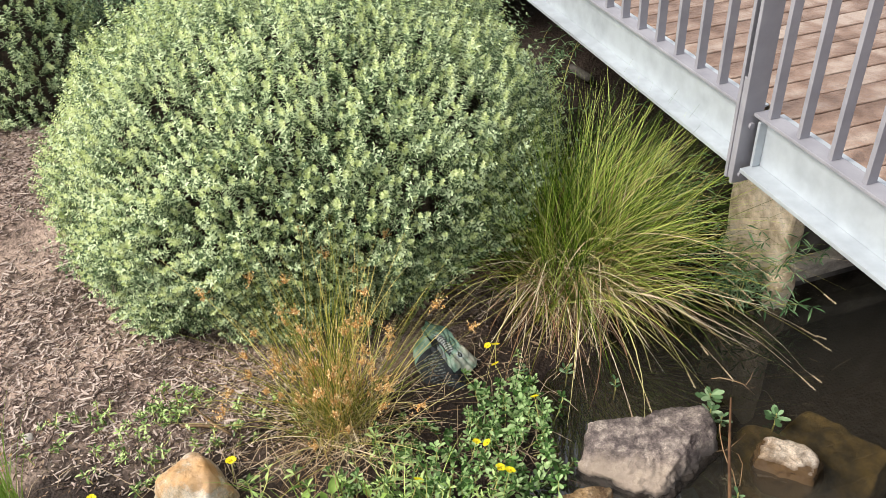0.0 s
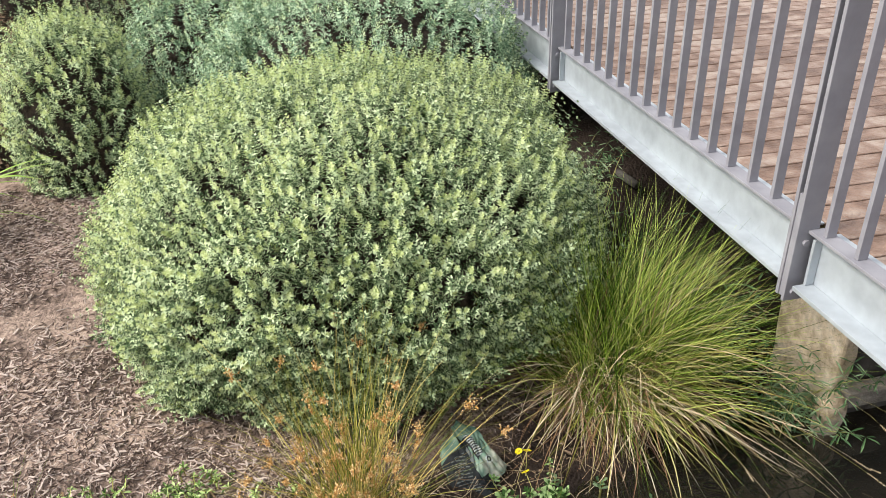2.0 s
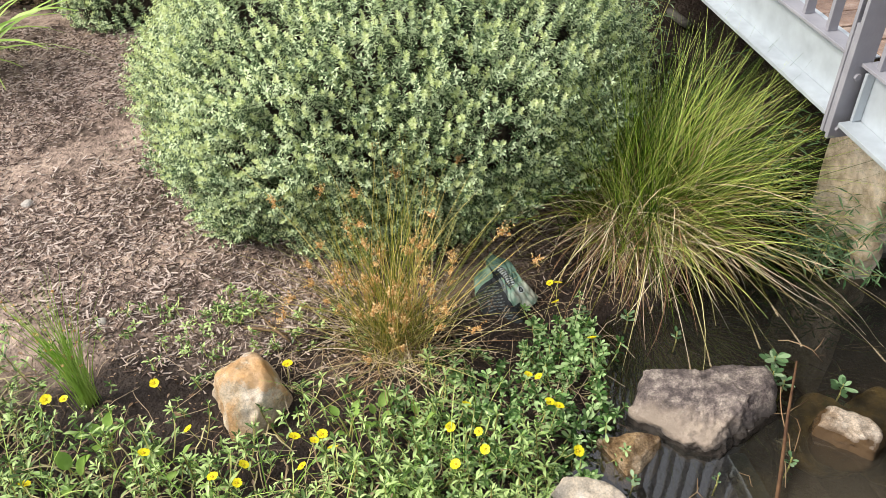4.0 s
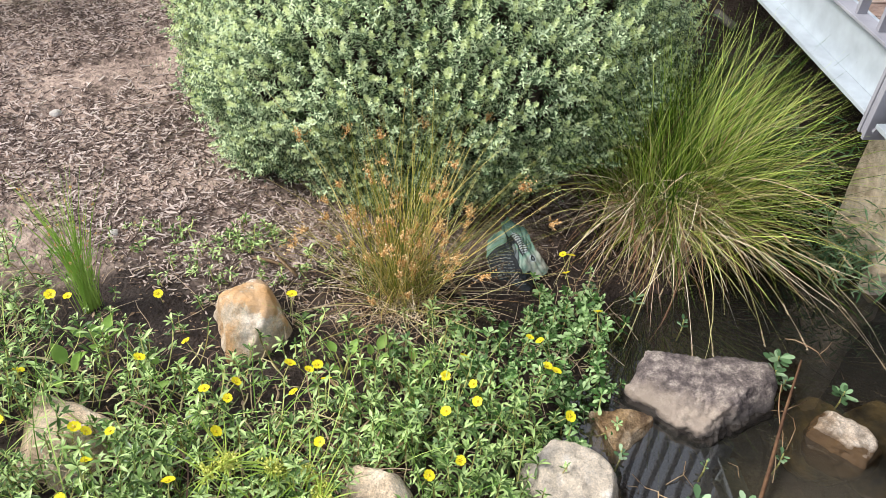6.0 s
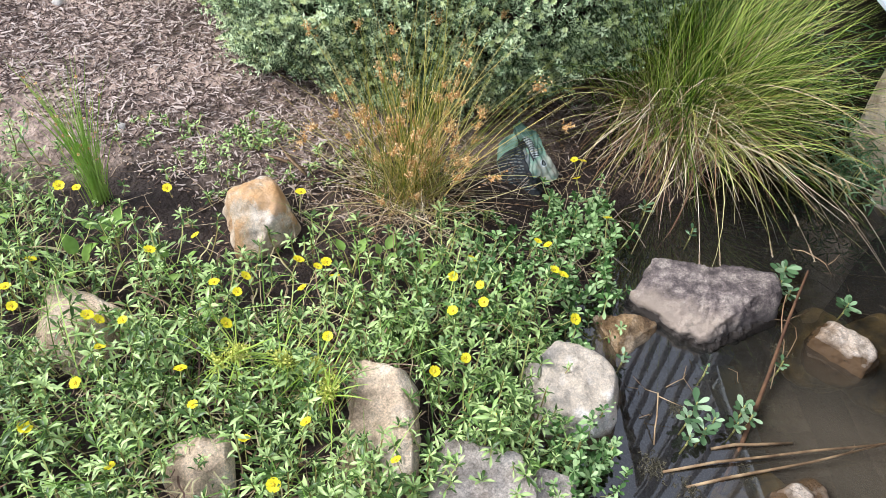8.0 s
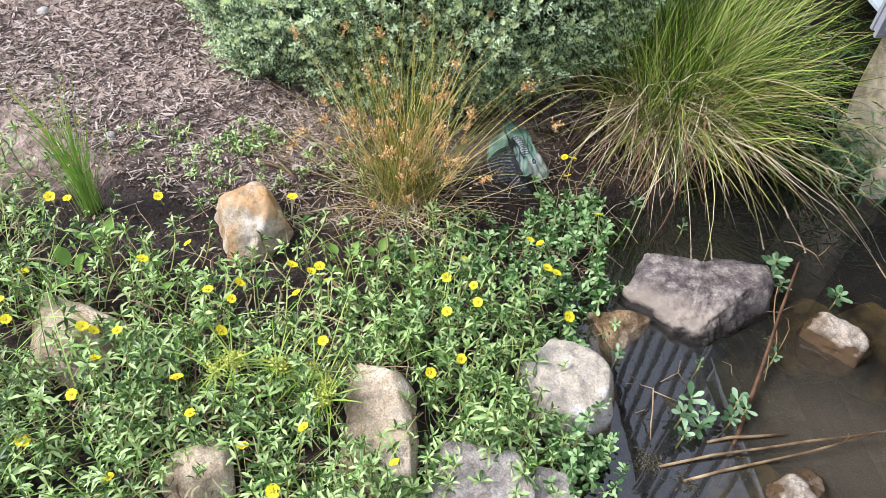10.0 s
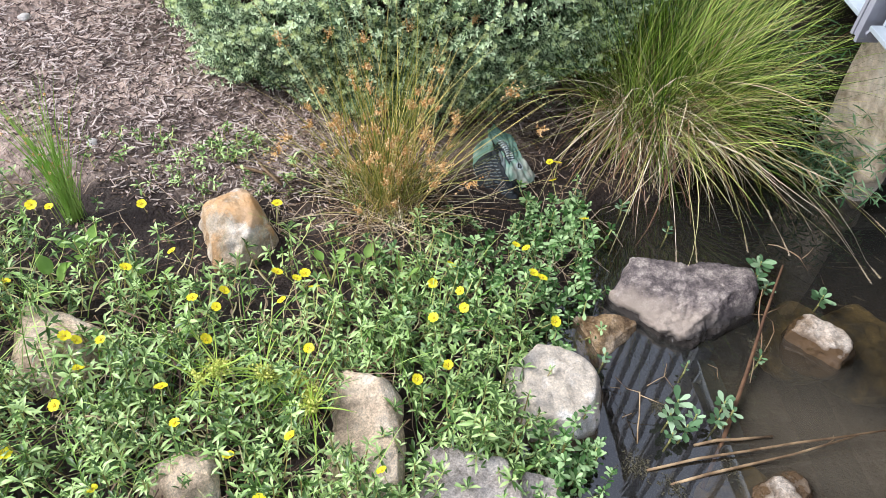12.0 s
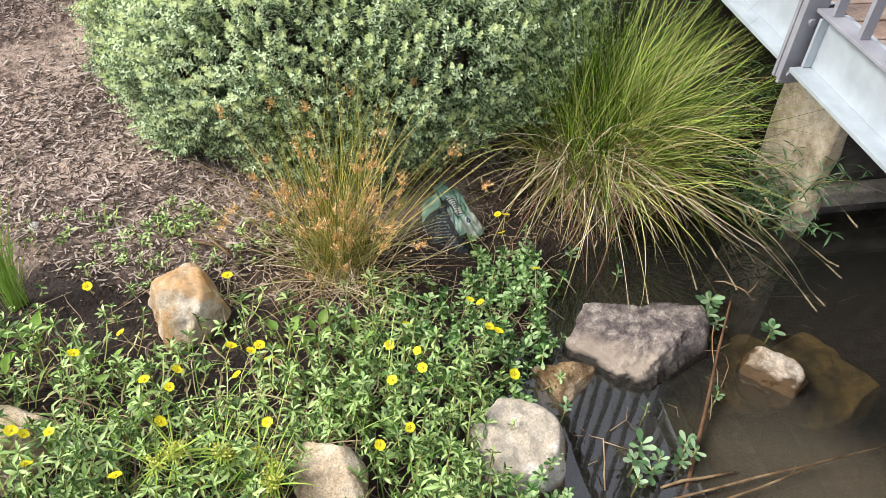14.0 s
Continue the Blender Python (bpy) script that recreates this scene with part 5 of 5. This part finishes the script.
for k, (wx, wy, st, tl) in enumerate([(1.33, 2.09, 16, 0.33), (1.24, 2.13, 14, 0.42), (1.02, 2.38, 10, 0.5), (1.16, 2.45, 9, 0.45), (0.90, 2.50, 10, 0.5), (0.78, 2.72, 9, 0.5), (0.95, 2.85, 9, 0.5), (0.74, 3.25, 9, 0.45), (0.92, 3.5, 9, 0.45), (0.62, 3.8, 9, 0.45)]):
    willow_weed((wx, wy, float(max(height(wx, wy), 0.0))), st, tl, 600 + k, "dark green narrow-leaved plant in shade beside the bridge pier")

# ---- litter packet ----
nu, nv = 80, 112
u, v = np.meshgrid(np.linspace(-0.5, 0.5, nu), np.linspace(-0.5, 0.5, nv))
crump = 0.007 * wave(u * 5, v * 5, 1.0, 0.6) + 0.007 * np.abs(wave(u * 9 + v * 4, v * 7, 1.1, 2.2)) + 0.004 * np.abs(wave(u * 17, v * 15 + u * 6, 1.0, 0.4)) - 0.22 * np.maximum(-0.14 - u, 0) + 0.10 * np.maximum(v - 0.30, 0)
bulge = 0.006 * (1 - (2 * np.abs(u)) ** 3) * (1 - (2 * np.abs(v)) ** 3)
taper = 1 - 0.30 * v - 1.6 * np.maximum(v - 0.22, 0)
X, Y = u * 0.165 * taper - 0.05 * np.maximum(v - 0.22, 0) + 0.006 * np.sin(v * 9), v * 0.225 + 0.05 * u + 0.005 * np.sin(u * 13)
top = np.stack([X, Y, crump + bulge], -1).reshape(-1, 3)
low = np.stack([X, Y, crump - bulge - 0.002], -1).reshape(-1, 3)
cell = (np.arange(nv - 1)[:, None] * nu + np.arange(nu - 1)[None]).ravel()
q = np.stack([cell, cell + 1, cell + nu + 1, cell + nu], 1)
uc, vc = u[:-1, :-1].ravel(), v[:-1, :-1].ravel()
index = np.zeros(len(q), int)
flap = uc < -0.12
index[flap & (vc < 0.30)] = 1
index[flap & (vc < 0.22) & (vc > -0.40) & (uc > -0.40) & (uc < -0.18) & (np.floor((vc + 0.5 * uc) * 62) % 3 == 0) & (np.floor((uc + 0.3 * vc) * 70) % 4 > 0)] = 3
rib = (uc > 0.02) & (uc < 0.24) & (vc > -0.08) & (vc < 0.28)
index[rib] = 1
index[rib & (uc > 0.06) & (np.floor((vc + 0.26 + 0.25 * uc) * 54) % 2 == 0)] = 2
index[(uc > -0.12) & (uc < 0.03) & (vc > 0.16) & (vc < 0.40)] = 1
index[(uc > -0.12) & (uc < -0.02) & (vc > -0.05) & (vc < 0.2)] = 3
index[(uc > -0.12) & (uc < 0.05) & (vc < -0.30 - 0.5 * uc)] = 1
index[(np.hypot(uc - 0.27, (vc + 0.20) * 1.3) < 0.085)] = 2
index[(np.hypot(uc - 0.27, (vc + 0.20) * 1.3) < 0.06)] = 1
index[(np.hypot(uc - 0.27, (vc + 0.20) * 1.3) < 0.03)] = 2
FOIL = material("packet_film", [(0.07, 0.135, 0.10), (0.23, 0.37, 0.28), (0.52, 0.52, 0.42)], 16, 0.45, 0.15, 60, second=0.9)
INK = material("packet_dark_print", [(0.010, 0.012, 0.014), (0.045, 0.052, 0.055)], 30, 0.5)
PRINT = material("packet_light_print", [(0.40, 0.46, 0.44), (0.70, 0.76, 0.74)], 30, 0.35)
FAINT = material("packet_faint_print", [(0.10, 0.12, 0.12), (0.24, 0.27, 0.26)], 30, 0.4)
packet = put("litter_packet", fast_mesh("litter_packet", np.concatenate([top, low]), np.concatenate([q, q[:, ::-1] + nu * nv]),
                                        [FOIL, INK, PRINT, FAINT], np.concatenate([index, np.zeros(len(q), int)]), smooth=True))
packet.matrix_world = pose(0.160, 1.900, 0.116, 38, 4, 46) @ Matrix.Scale(0.97, 4)
tagged(packet, "crumpled green and black printed plastic packet on the bank", "litter")

# ---- mulch ----
rng = np.random.default_rng(29)
n = 66000
x, y = rng.uniform(-2.4, 0.6, n), rng.uniform(1.3, 4.0, n)
near = (y > upper_edge(x) + 0.08 + rng.exponential(0.10, n)) & (shore(x, y) > 0.10)
bare = wave(x, y, 2.2, 1.1) + 0.5 * wave(x, y, 5.0, 0.2) + rng.normal(size=n) * 0.45
near &= (bare < 0.85) & ((x < -0.35) | (rng.uniform(size=n) < 0.28)) & ((x < 0.2) | (y < 2.5))
x, y = x[near], y[near]
n = len(x)
cube = np.array([(sx, sy, sz) for sx in (-0.5, 0.5) for sy in (-0.5, 0.5) for sz in (-0.5, 0.5)])
cube[:, 1] = np.where(cube[:, 0] > 0, cube[:, 1] * 0.35 + 0.12, cube[:, 1] * np.where(cube[:, 2] > 0, 0.55, 1.0))
cube[:, 0] += 0.22 * cube[:, 1] - 0.12 * cube[:, 2]
cf = np.array([(0, 1, 3, 2), (4, 6, 7, 5), (0, 4, 5, 1), (2, 3, 7, 6), (1, 5, 7, 3)])
size = np.stack([rng.gamma(2.2, 0.0064, n) + 0.004, rng.uniform(0.0024, 0.0070, n), rng.uniform(0.0018, 0.004, n)], 1)
ea, eb = rng.uniform(0, 6.28, n), rng.normal(size=n) * 0.30
ex = np.stack([np.cos(ea) * np.cos(eb), np.sin(ea) * np.cos(eb), np.sin(eb)], 1)
ey = np.stack([-np.sin(ea), np.cos(ea), rng.normal(size=n) * 0.3], 1)
ey -= ex * (ex * ey).sum(1, keepdims=True)
ey /= np.linalg.norm(ey, axis=1, keepdims=True)
rot = np.stack([ex * size[:, :1], ey * size[:, 1:2], np.cross(ex, ey) * size[:, 2:]], axis=2)
v, f = scatter(cube, cf, rot, np.stack([x, y, height(x, y) + 0.002 + rng.uniform(0, 0.006, n)], 1), np.ones(n))
mulch = put("mulch", fast_mesh("mulch", v, f, [CHIP]))
tagged(mulch, "scattered brown and grey wood-chip mulch", "mulch", kind="stuff")

chips = []
for k in range(8):
    bm = box_bm((-0.5, -0.5, -0.5), (0.5, 0.5, 0.5))
    for vert in bm.verts:
        end = 0.45 + 0.1 * k if vert.co.x > 0 else 1.0
        vert.co = Vector((vert.co.x + 0.25 * vert.co.y * (k % 3 - 1), vert.co.y * end, vert.co.z + 0.4 * vert.co.x * (k % 2)))
        vert.co = Vector((vert.co.x * (0.020 + 0.003 * k), vert.co.y * 0.0065, vert.co.z * 0.0035))
    me = bpy.data.meshes.new("wood_chip")
    bm.to_mesh(me)
    bm.free()
    me.materials.append(CHIP)
    chips.append(me)
prng = random.Random(61)
laid = 0
while laid < 300:
    cx, cy = prng.uniform(-1.75, -0.35), prng.uniform(1.75, 2.75)
    if cy < float(upper_edge(cx)) + 0.25 or (cx > -0.75 and cy > 2.05):
        continue
    ob = put("wood_chip", chips[laid % 8], mulch)
    ob.matrix_world = pose(cx, cy, float(height(cx, cy)) + 0.007, prng.uniform(-14, 14), prng.uniform(-12, 12), prng.uniform(0, 360))
    laid += 1

# ---- water plants, canes, twigs ----


def rosette(at, count, leaf, seed, label):
    r = random.Random(seed)
    ob = thing("water_plant", at, label, "water plant", "water plants")
    tv, _ = leaf_shape(0.24)
    for i in range(count):
        bm = bmesh.new()
        size = leaf * r.uniform(0.6, 1.0)
        turn = Euler((r.uniform(-0.2, 0.2), -r.uniform(0.15, 0.75), i * 2.4 + r.uniform(-0.3, 0.3))).to_matrix()
        lift = Vector((0, 0, 0.012 + 0.03 * i / count))
        pts = [(0, 0, 0), (0.3, -0.10, 0.01), (0.65, -0.22, 0.02), (0.9, -0.15, 0.0), (1, 0, -0.03), (0.9, 0.15, 0.0), (0.65, 0.22, 0.02), (0.3, 0.10, 0.01)]
        vs = [bm.verts.new(turn @ (Vector(p) * size) + lift) for p in pts]
        mid = bm.verts.new(turn @ (Vector((0.6, 0, -0.01)) * size) + lift)
        for p, q in zip(vs, vs[1:] + vs[:1]):
            bm.faces.new((p, q, mid))
        part("leaf", bm, WATER_LEAF, ob, smooth=True)
    part("stem", tube_bm([(0, 0, -0.05), (0.003, 0, 0.0), (0, 0, 0.045)], [0.003, 0.0028, 0.002], 5), WEED_STEM, ob)
    return ob


for k, (px, py, cnt, lf) in enumerate([(0.971, 1.621, 14, 0.050), (0.946, 1.56, 12, 0.046), (0.966, 1.525, 9, 0.040), (1.131, 1.503, 13, 0.050), (0.762, 1.097, 9, 0.04), (0.737, 1.044, 8, 0.036), (0.778, 1.072, 7, 0.034), (0.638, 1.089, 9, 0.048), (0.612, 1.045, 8, 0.044), (0.651, 1.015, 9, 0.046), (0.609, 0.988, 8, 0.038), (0.679, 1.049, 7, 0.034), (0.892, 1.258, 7, 0.028), (0.68, 1.21, 5, 0.02), (0.7, 1.74, 7, 0.028), (0.455, 1.215, 8, 0.034), (0.42, 1.86, 8, 0.034), (0.56, 1.83, 9, 0.034)]):
    rosette((px, py, 0.004), cnt, lf, 200 + k, "floating green water weed with spoon-shaped leaves")


rng = np.random.default_rng(91)
curls = []
for mx, my, size, n, lo, hi in [(0.520, 0.912, 0.018, 420, -0.006, 0.004), (0.80, 1.19, 0.036, 1300, -0.03, -0.001), (0.72, 1.15, 0.040, 900, -0.04, -0.004), (0.845, 1.13, 0.034, 1300, -0.03, 0.0),
                                (0.76, 0.925, 0.014, 260, -0.016, 0.002), (0.61, 0.868, 0.015, 260, -0.010, 0.003), (0.915, 1.325, 0.012, 300, -0.01, 0.008), (0.60, 1.09, 0.012, 160, -0.006, 0.006)]:
    p = np.stack([mx + rng.normal(size=n) * size, my + rng.normal(size=n) * size, rng.uniform(lo, hi, n)], 1)
    a = rng.uniform(0, 6.28, n)[:, None] + np.cumsum(rng.normal(size=(n, 5)) * 0.9, 1)
    step = rng.uniform(0.001, 0.0042, n)[:, None, None] * np.stack([np.cos(a), np.sin(a), rng.normal(size=(n, 5)) * 0.25], -1)
    curls.append((p[:, None] + np.cumsum(step, 1), np.stack([-np.sin(a[:, 2]), np.cos(a[:, 2]), np.zeros(n)], 1), np.full((n, 5), 0.0021)))
c, s, w = (np.concatenate([q[i] for q in curls]) for i in range(3))
tagged(put("algae_mat", fast_mesh("algae_mat", *ribbon(c, s, w), [ALGAE])), "dark brown tangle of dead weed floating on the water", "algae", kind="stuff")


def stick(name, pts, radii, mat, label, category):
    ob = part(name, tube_bm(pts, radii, 7), mat, smooth=True)
    return tagged(ob, label, category)


stick("cane", [(0.545, 0.903, 0.003), (0.68, 0.945, 0.011), (0.816, 0.978, 0.016), (0.93, 1.005, 0.026), (1.037, 1.026, 0.035), (1.28, 1.070, 0.075)], [0.0036, 0.0038, 0.0034, 0.0034, 0.003, 0.002], CANE, "dry straw-brown cane lying on the water", "cane")
stick("cane", [(0.60, 0.872, -0.002), (0.70, 0.908, 0.004), (0.80, 0.939, 0.010), (0.916, 0.971, 0.026), (1.10, 1.034, 0.05)], [0.0038, 0.0042, 0.0038, 0.0032, 0.0024], CANE, "dry brown cane half sunk in the water", "cane")
stick("cane", [(0.675, 0.986, 0.002), (0.735, 1.003, 0.008), (0.789, 1.010, 0.010), (0.885, 1.029, 0.010)], [0.0036, 0.0044, 0.0042, 0.003], CANE, "short dry brown cane lying on the water", "cane")
stick("reed_stalk", [(0.69, 0.885, -0.03), (0.757, 1.013, 0.0), (0.845, 1.205, 0.035), (0.912, 1.37, 0.085), (0.955, 1.485, 0.18)], [0.0062, 0.006, 0.0056, 0.0046, 0.003], TWIG, "leaning brown reed stalk rising from the water", "reed")
stick("twig", [(0.921, 1.46, 0.10), (0.912, 1.43, 0.085), (0.906, 1.394, 0.07), (0.910, 1.365, 0.045), (0.918, 1.341, 0.03), (0.912, 1.30, 0.012)], [0.0015, 0.0017, 0.0017, 0.0016, 0.0014, 0.0012], SEDGE_DRY, "thin curling straw-coloured stem beside a reed stalk", "twig")
stick("twig", [(0.925, 1.305, 0.008), (0.939, 1.328, 0.02), (0.952, 1.354, 0.04), (0.950, 1.381, 0.05), (0.929, 1.394, 0.06), (0.915, 1.392, 0.066)], [0.0011, 0.0013, 0.0014, 0.0014, 0.0013, 0.0011], SEDGE_DRY, "thin hooked straw-coloured stem above the water", "twig")
stick("twig", [(0.894, 1.404, 0.05), (0.923, 1.395, 0.06), (0.942, 1.403, 0.07), (0.968, 1.413, 0.077), (0.99, 1.427, 0.08)], [0.0009, 0.0013, 0.0014, 0.0013, 0.0009], CANE, "thin forked pale twig above the water", "twig")
stick("twig", [(0.941, 1.584, 0.16), (0.968, 1.580, 0.163), (0.991, 1.571, 0.16), (1.014, 1.561, 0.155), (1.031, 1.552, 0.15), (1.061, 1.53, 0.12)], [0.001, 0.0015, 0.0017, 0.0017, 0.0016, 0.001], SEDGE_DRY, "thin pale stem bent over the water", "twig")
stick("twig", [(1.037, 1.548, 0.15), (1.055, 1.560, 0.16), (1.07, 1.577, 0.17)], [0.0012, 0.0011, 0.0008], SEDGE_DRY, "short pale side twig over the water", "twig")
stick("twig", [(1.10, 1.645, 0.02), (1.128, 1.634, 0.03), (1.157, 1.608, 0.03), (1.163, 1.578, 0.02)], [0.0009, 0.0012, 0.0012, 0.0009], CANE, "thin curved brown stem over the water", "twig")
stick("twig", [(0.880, 1.264, 0.03), (0.874, 1.232, 0.016), (0.864, 1.197, 0.0)], [0.0016, 0.0015, 0.0012], SEDGE_DRY, "thin straw-coloured root hanging into the water", "twig")
stick("twig", [(0.530, 0.977, 0.0), (0.529, 1.010, 0.022), (0.532, 1.039, 0.04), (0.531, 1.088, 0.07)], [0.0020, 0.0021, 0.0020, 0.0017], CANE, "bent dead stem standing in shallow water", "twig")
stick("twig", [(0.480, 1.158, 0.03), (0.492, 1.130, 0.042), (0.505, 1.107, 0.05), (0.534, 1.091, 0.062)], [0.0008, 0.0011, 0.0012, 0.0012], CANE, "thin dead side stem over the water", "twig")
stick("twig", [(0.529, 1.080, 0.068), (0.565, 1.072, 0.06), (0.60, 1.067, 0.05)], [0.0013, 0.0012, 0.0008], CANE, "thin dead side stem over the water", "twig")
stick("twig", [(0.629, 1.215, 0.03), (0.623, 1.186, 0.012), (0.648, 1.154, 0.001)], [0.0010, 0.0012, 0.0009], CANE, "short crooked dead stem in the water", "twig")
stick("twig", [(-0.745, 1.785, 0.105), (-0.63, 1.755, 0.118), (-0.53, 1.735, 0.105)], [0.0055, 0.0055, 0.004], CANE, "bare brown twig lying across another on the soil", "twig")
stick("twig", [(-0.66, 1.83, 0.135), (-0.60, 1.76, 0.13), (-0.53, 1.70, 0.115)], [0.006, 0.006, 0.004], CANE, "bare brown twig lying on the soil", "twig")
stick("twig", [(-0.345, 1.31, 0.10), (-0.28, 1.25, 0.105), (-0.22, 1.195, 0.09)], [0.005, 0.005, 0.003], CANE, "bare grey twig lying among the weeds", "twig")
stick("twig", [(-0.09, 1.835, 0.085), (-0.035, 1.755, 0.085), (0.015, 1.68, 0.07)], [0.0055, 0.005, 0.004], CANE, "bare grey twig lying on the bank", "twig")

for bx, by, ln, an in [(0.497, 1.05, 0.04, 0.5), (0.575, 1.156, 0.08, 0.7), (0.756, 1.246, 0.05, -1.1), (0.50, 1.12, 0.05, 2.4), (1.02, 1.02, 0.05, 0.8)]:
    dx, dy = math.cos(an) * ln, math.sin(an) * ln
    stick("twig", [(bx, by, 0.002), (bx + dx * 0.4 + 0.01, by + dy * 0.4, 0.012), (bx + dx * 0.75, by + dy * 0.75 - 0.01, 0.008), (bx + dx, by + dy, 0.001)],
          [0.0011, 0.0012, 0.0011, 0.0007], CANE, "thin dead stem floating on the water", "twig")

for px, py, r, lab in [(-1.158, 1.80, 0.018, "small pale stone on the mulch"), (-1.66, 2.45, 0.022, "small ochre stone on the mulch"), (-1.60, 1.72, 0.016, "small white stone on bare soil")]:
    bm = bmesh.new()
    bmesh.ops.create_icosphere(bm, subdivisions=3, radius=r)
    for vert in bm.verts:
        vert.co *= 1 + 0.25 * noise.noise(vert.co * 60)
        vert.co.z *= 0.6
    ob = part("stone", bm, PALE, smooth=True)
    ob.location = (px, py, float(height(px, py)) + r * 0.3)
    tagged(ob, lab, "stone", "small stones")

# ---- dead leaves and fallen stems ----
rng = np.random.default_rng(77)
n = 3000
x, y = rng.uniform(-1.7, 0.75, n), rng.uniform(1.10, 2.3, n)
x = np.where((y > 1.85) & (x < -0.75), x + 1.2, x)
ok = shore(x, y) > 0.02
x, y = x[ok], y[ok]
n = len(x)
tv, tf = leaf_shape(0.2)
d = np.stack([rng.normal(size=n), rng.normal(size=n), rng.normal(size=n) * 0.25], 1)
d /= np.linalg.norm(d, axis=1, keepdims=True)
e = np.cross([0, 0, 1.0], d)
e /= np.linalg.norm(e, axis=1, keepdims=True)
v, f = scatter(tv, tf, np.stack([d, e, np.cross(d, e)], axis=2), np.stack([x, y, height(x, y) + 0.008], 1), rng.gamma(1.7, 0.0042, n) + 0.003)
tagged(put("leaf_litter", fast_mesh("leaf_litter", v, f, [LITTER])), "small dead brown leaves on the bank", "leaf litter", kind="stuff")
n = 1000
x = np.concatenate([rng.uniform(-0.65, 0.75, 320), rng.uniform(-1.7, 0.4, 680)])
y = np.concatenate([rng.uniform(1.45, 2.2, 320), rng.uniform(0.4, 1.65, 680)])
ok = shore(x, y) > -0.04
x, y = x[ok], y[ok]
n = len(x)
a, l = rng.uniform(0, 6.28, n), rng.uniform(0.06, 0.22, n)
t = np.linspace(-0.5, 0.5, 4)[None]
c = np.stack([x[:, None] + np.cos(a)[:, None] * l[:, None] * t + rng.normal(size=(n, 4)) * 0.006,
              y[:, None] + np.sin(a)[:, None] * l[:, None] * t + rng.normal(size=(n, 4)) * 0.006,
              np.maximum(height(x, y), 0)[:, None] + 0.012 + rng.uniform(0, 0.05, n)[:, None] * np.array([[0.1, 0.7, 1, 0.6]])], -1)
s = np.stack([-np.sin(a), np.cos(a), np.zeros(n)], 1)
tagged(put("fallen_stems", fast_mesh("fallen_stems", *ribbon(c, s, np.full((n, 4), 0.0019)), [WITHERED])), "thin dry fallen stems on the bank", "dead stems", kind="stuff")

bm = tube_bm([(0, 0, 0), (0.015, -0.05, 0.0), (0.032, -0.11, 0.0), (0.05, -0.165, 0.0)], [0.020, 0.021, 0.021, 0.019], 10)
# Pipe's grey is darkened for the shade it lies in.
ob = part("pipe", bm, SHADED_GREY, smooth=True)
ob.location = (1.075, 3.60, float(height(1.10, 3.52)) + 0.018)
tagged(ob, "short grey pipe lying in shade beneath the footbridge", "pipe")

# ---- deck boards, laid last ----
board = None
for k in range(105):
    s = -4.2 + 0.0945 * k
    if board is None:
        # Width added past the visible deck, to darken the ground below.
        bm = box_bm((-0.0453, -1.95, -0.012), (0.0453, 1.95, 0.012), 0.003)
        for vert in bm.verts:
            vert.co = ALONG * vert.co[0] + OUT * vert.co[1] + Vector((0, 0, vert.co[2]))
        board = part("board", bm, DECK, deck)
        ob = board
    else:
        ob = put("board", board.data, deck)
    ob.location = on_bridge((s, -2.008 + prng.uniform(-0.004, 0.004), 0.889 + prng.uniform(-0.001, 0.0015))) - deck.location
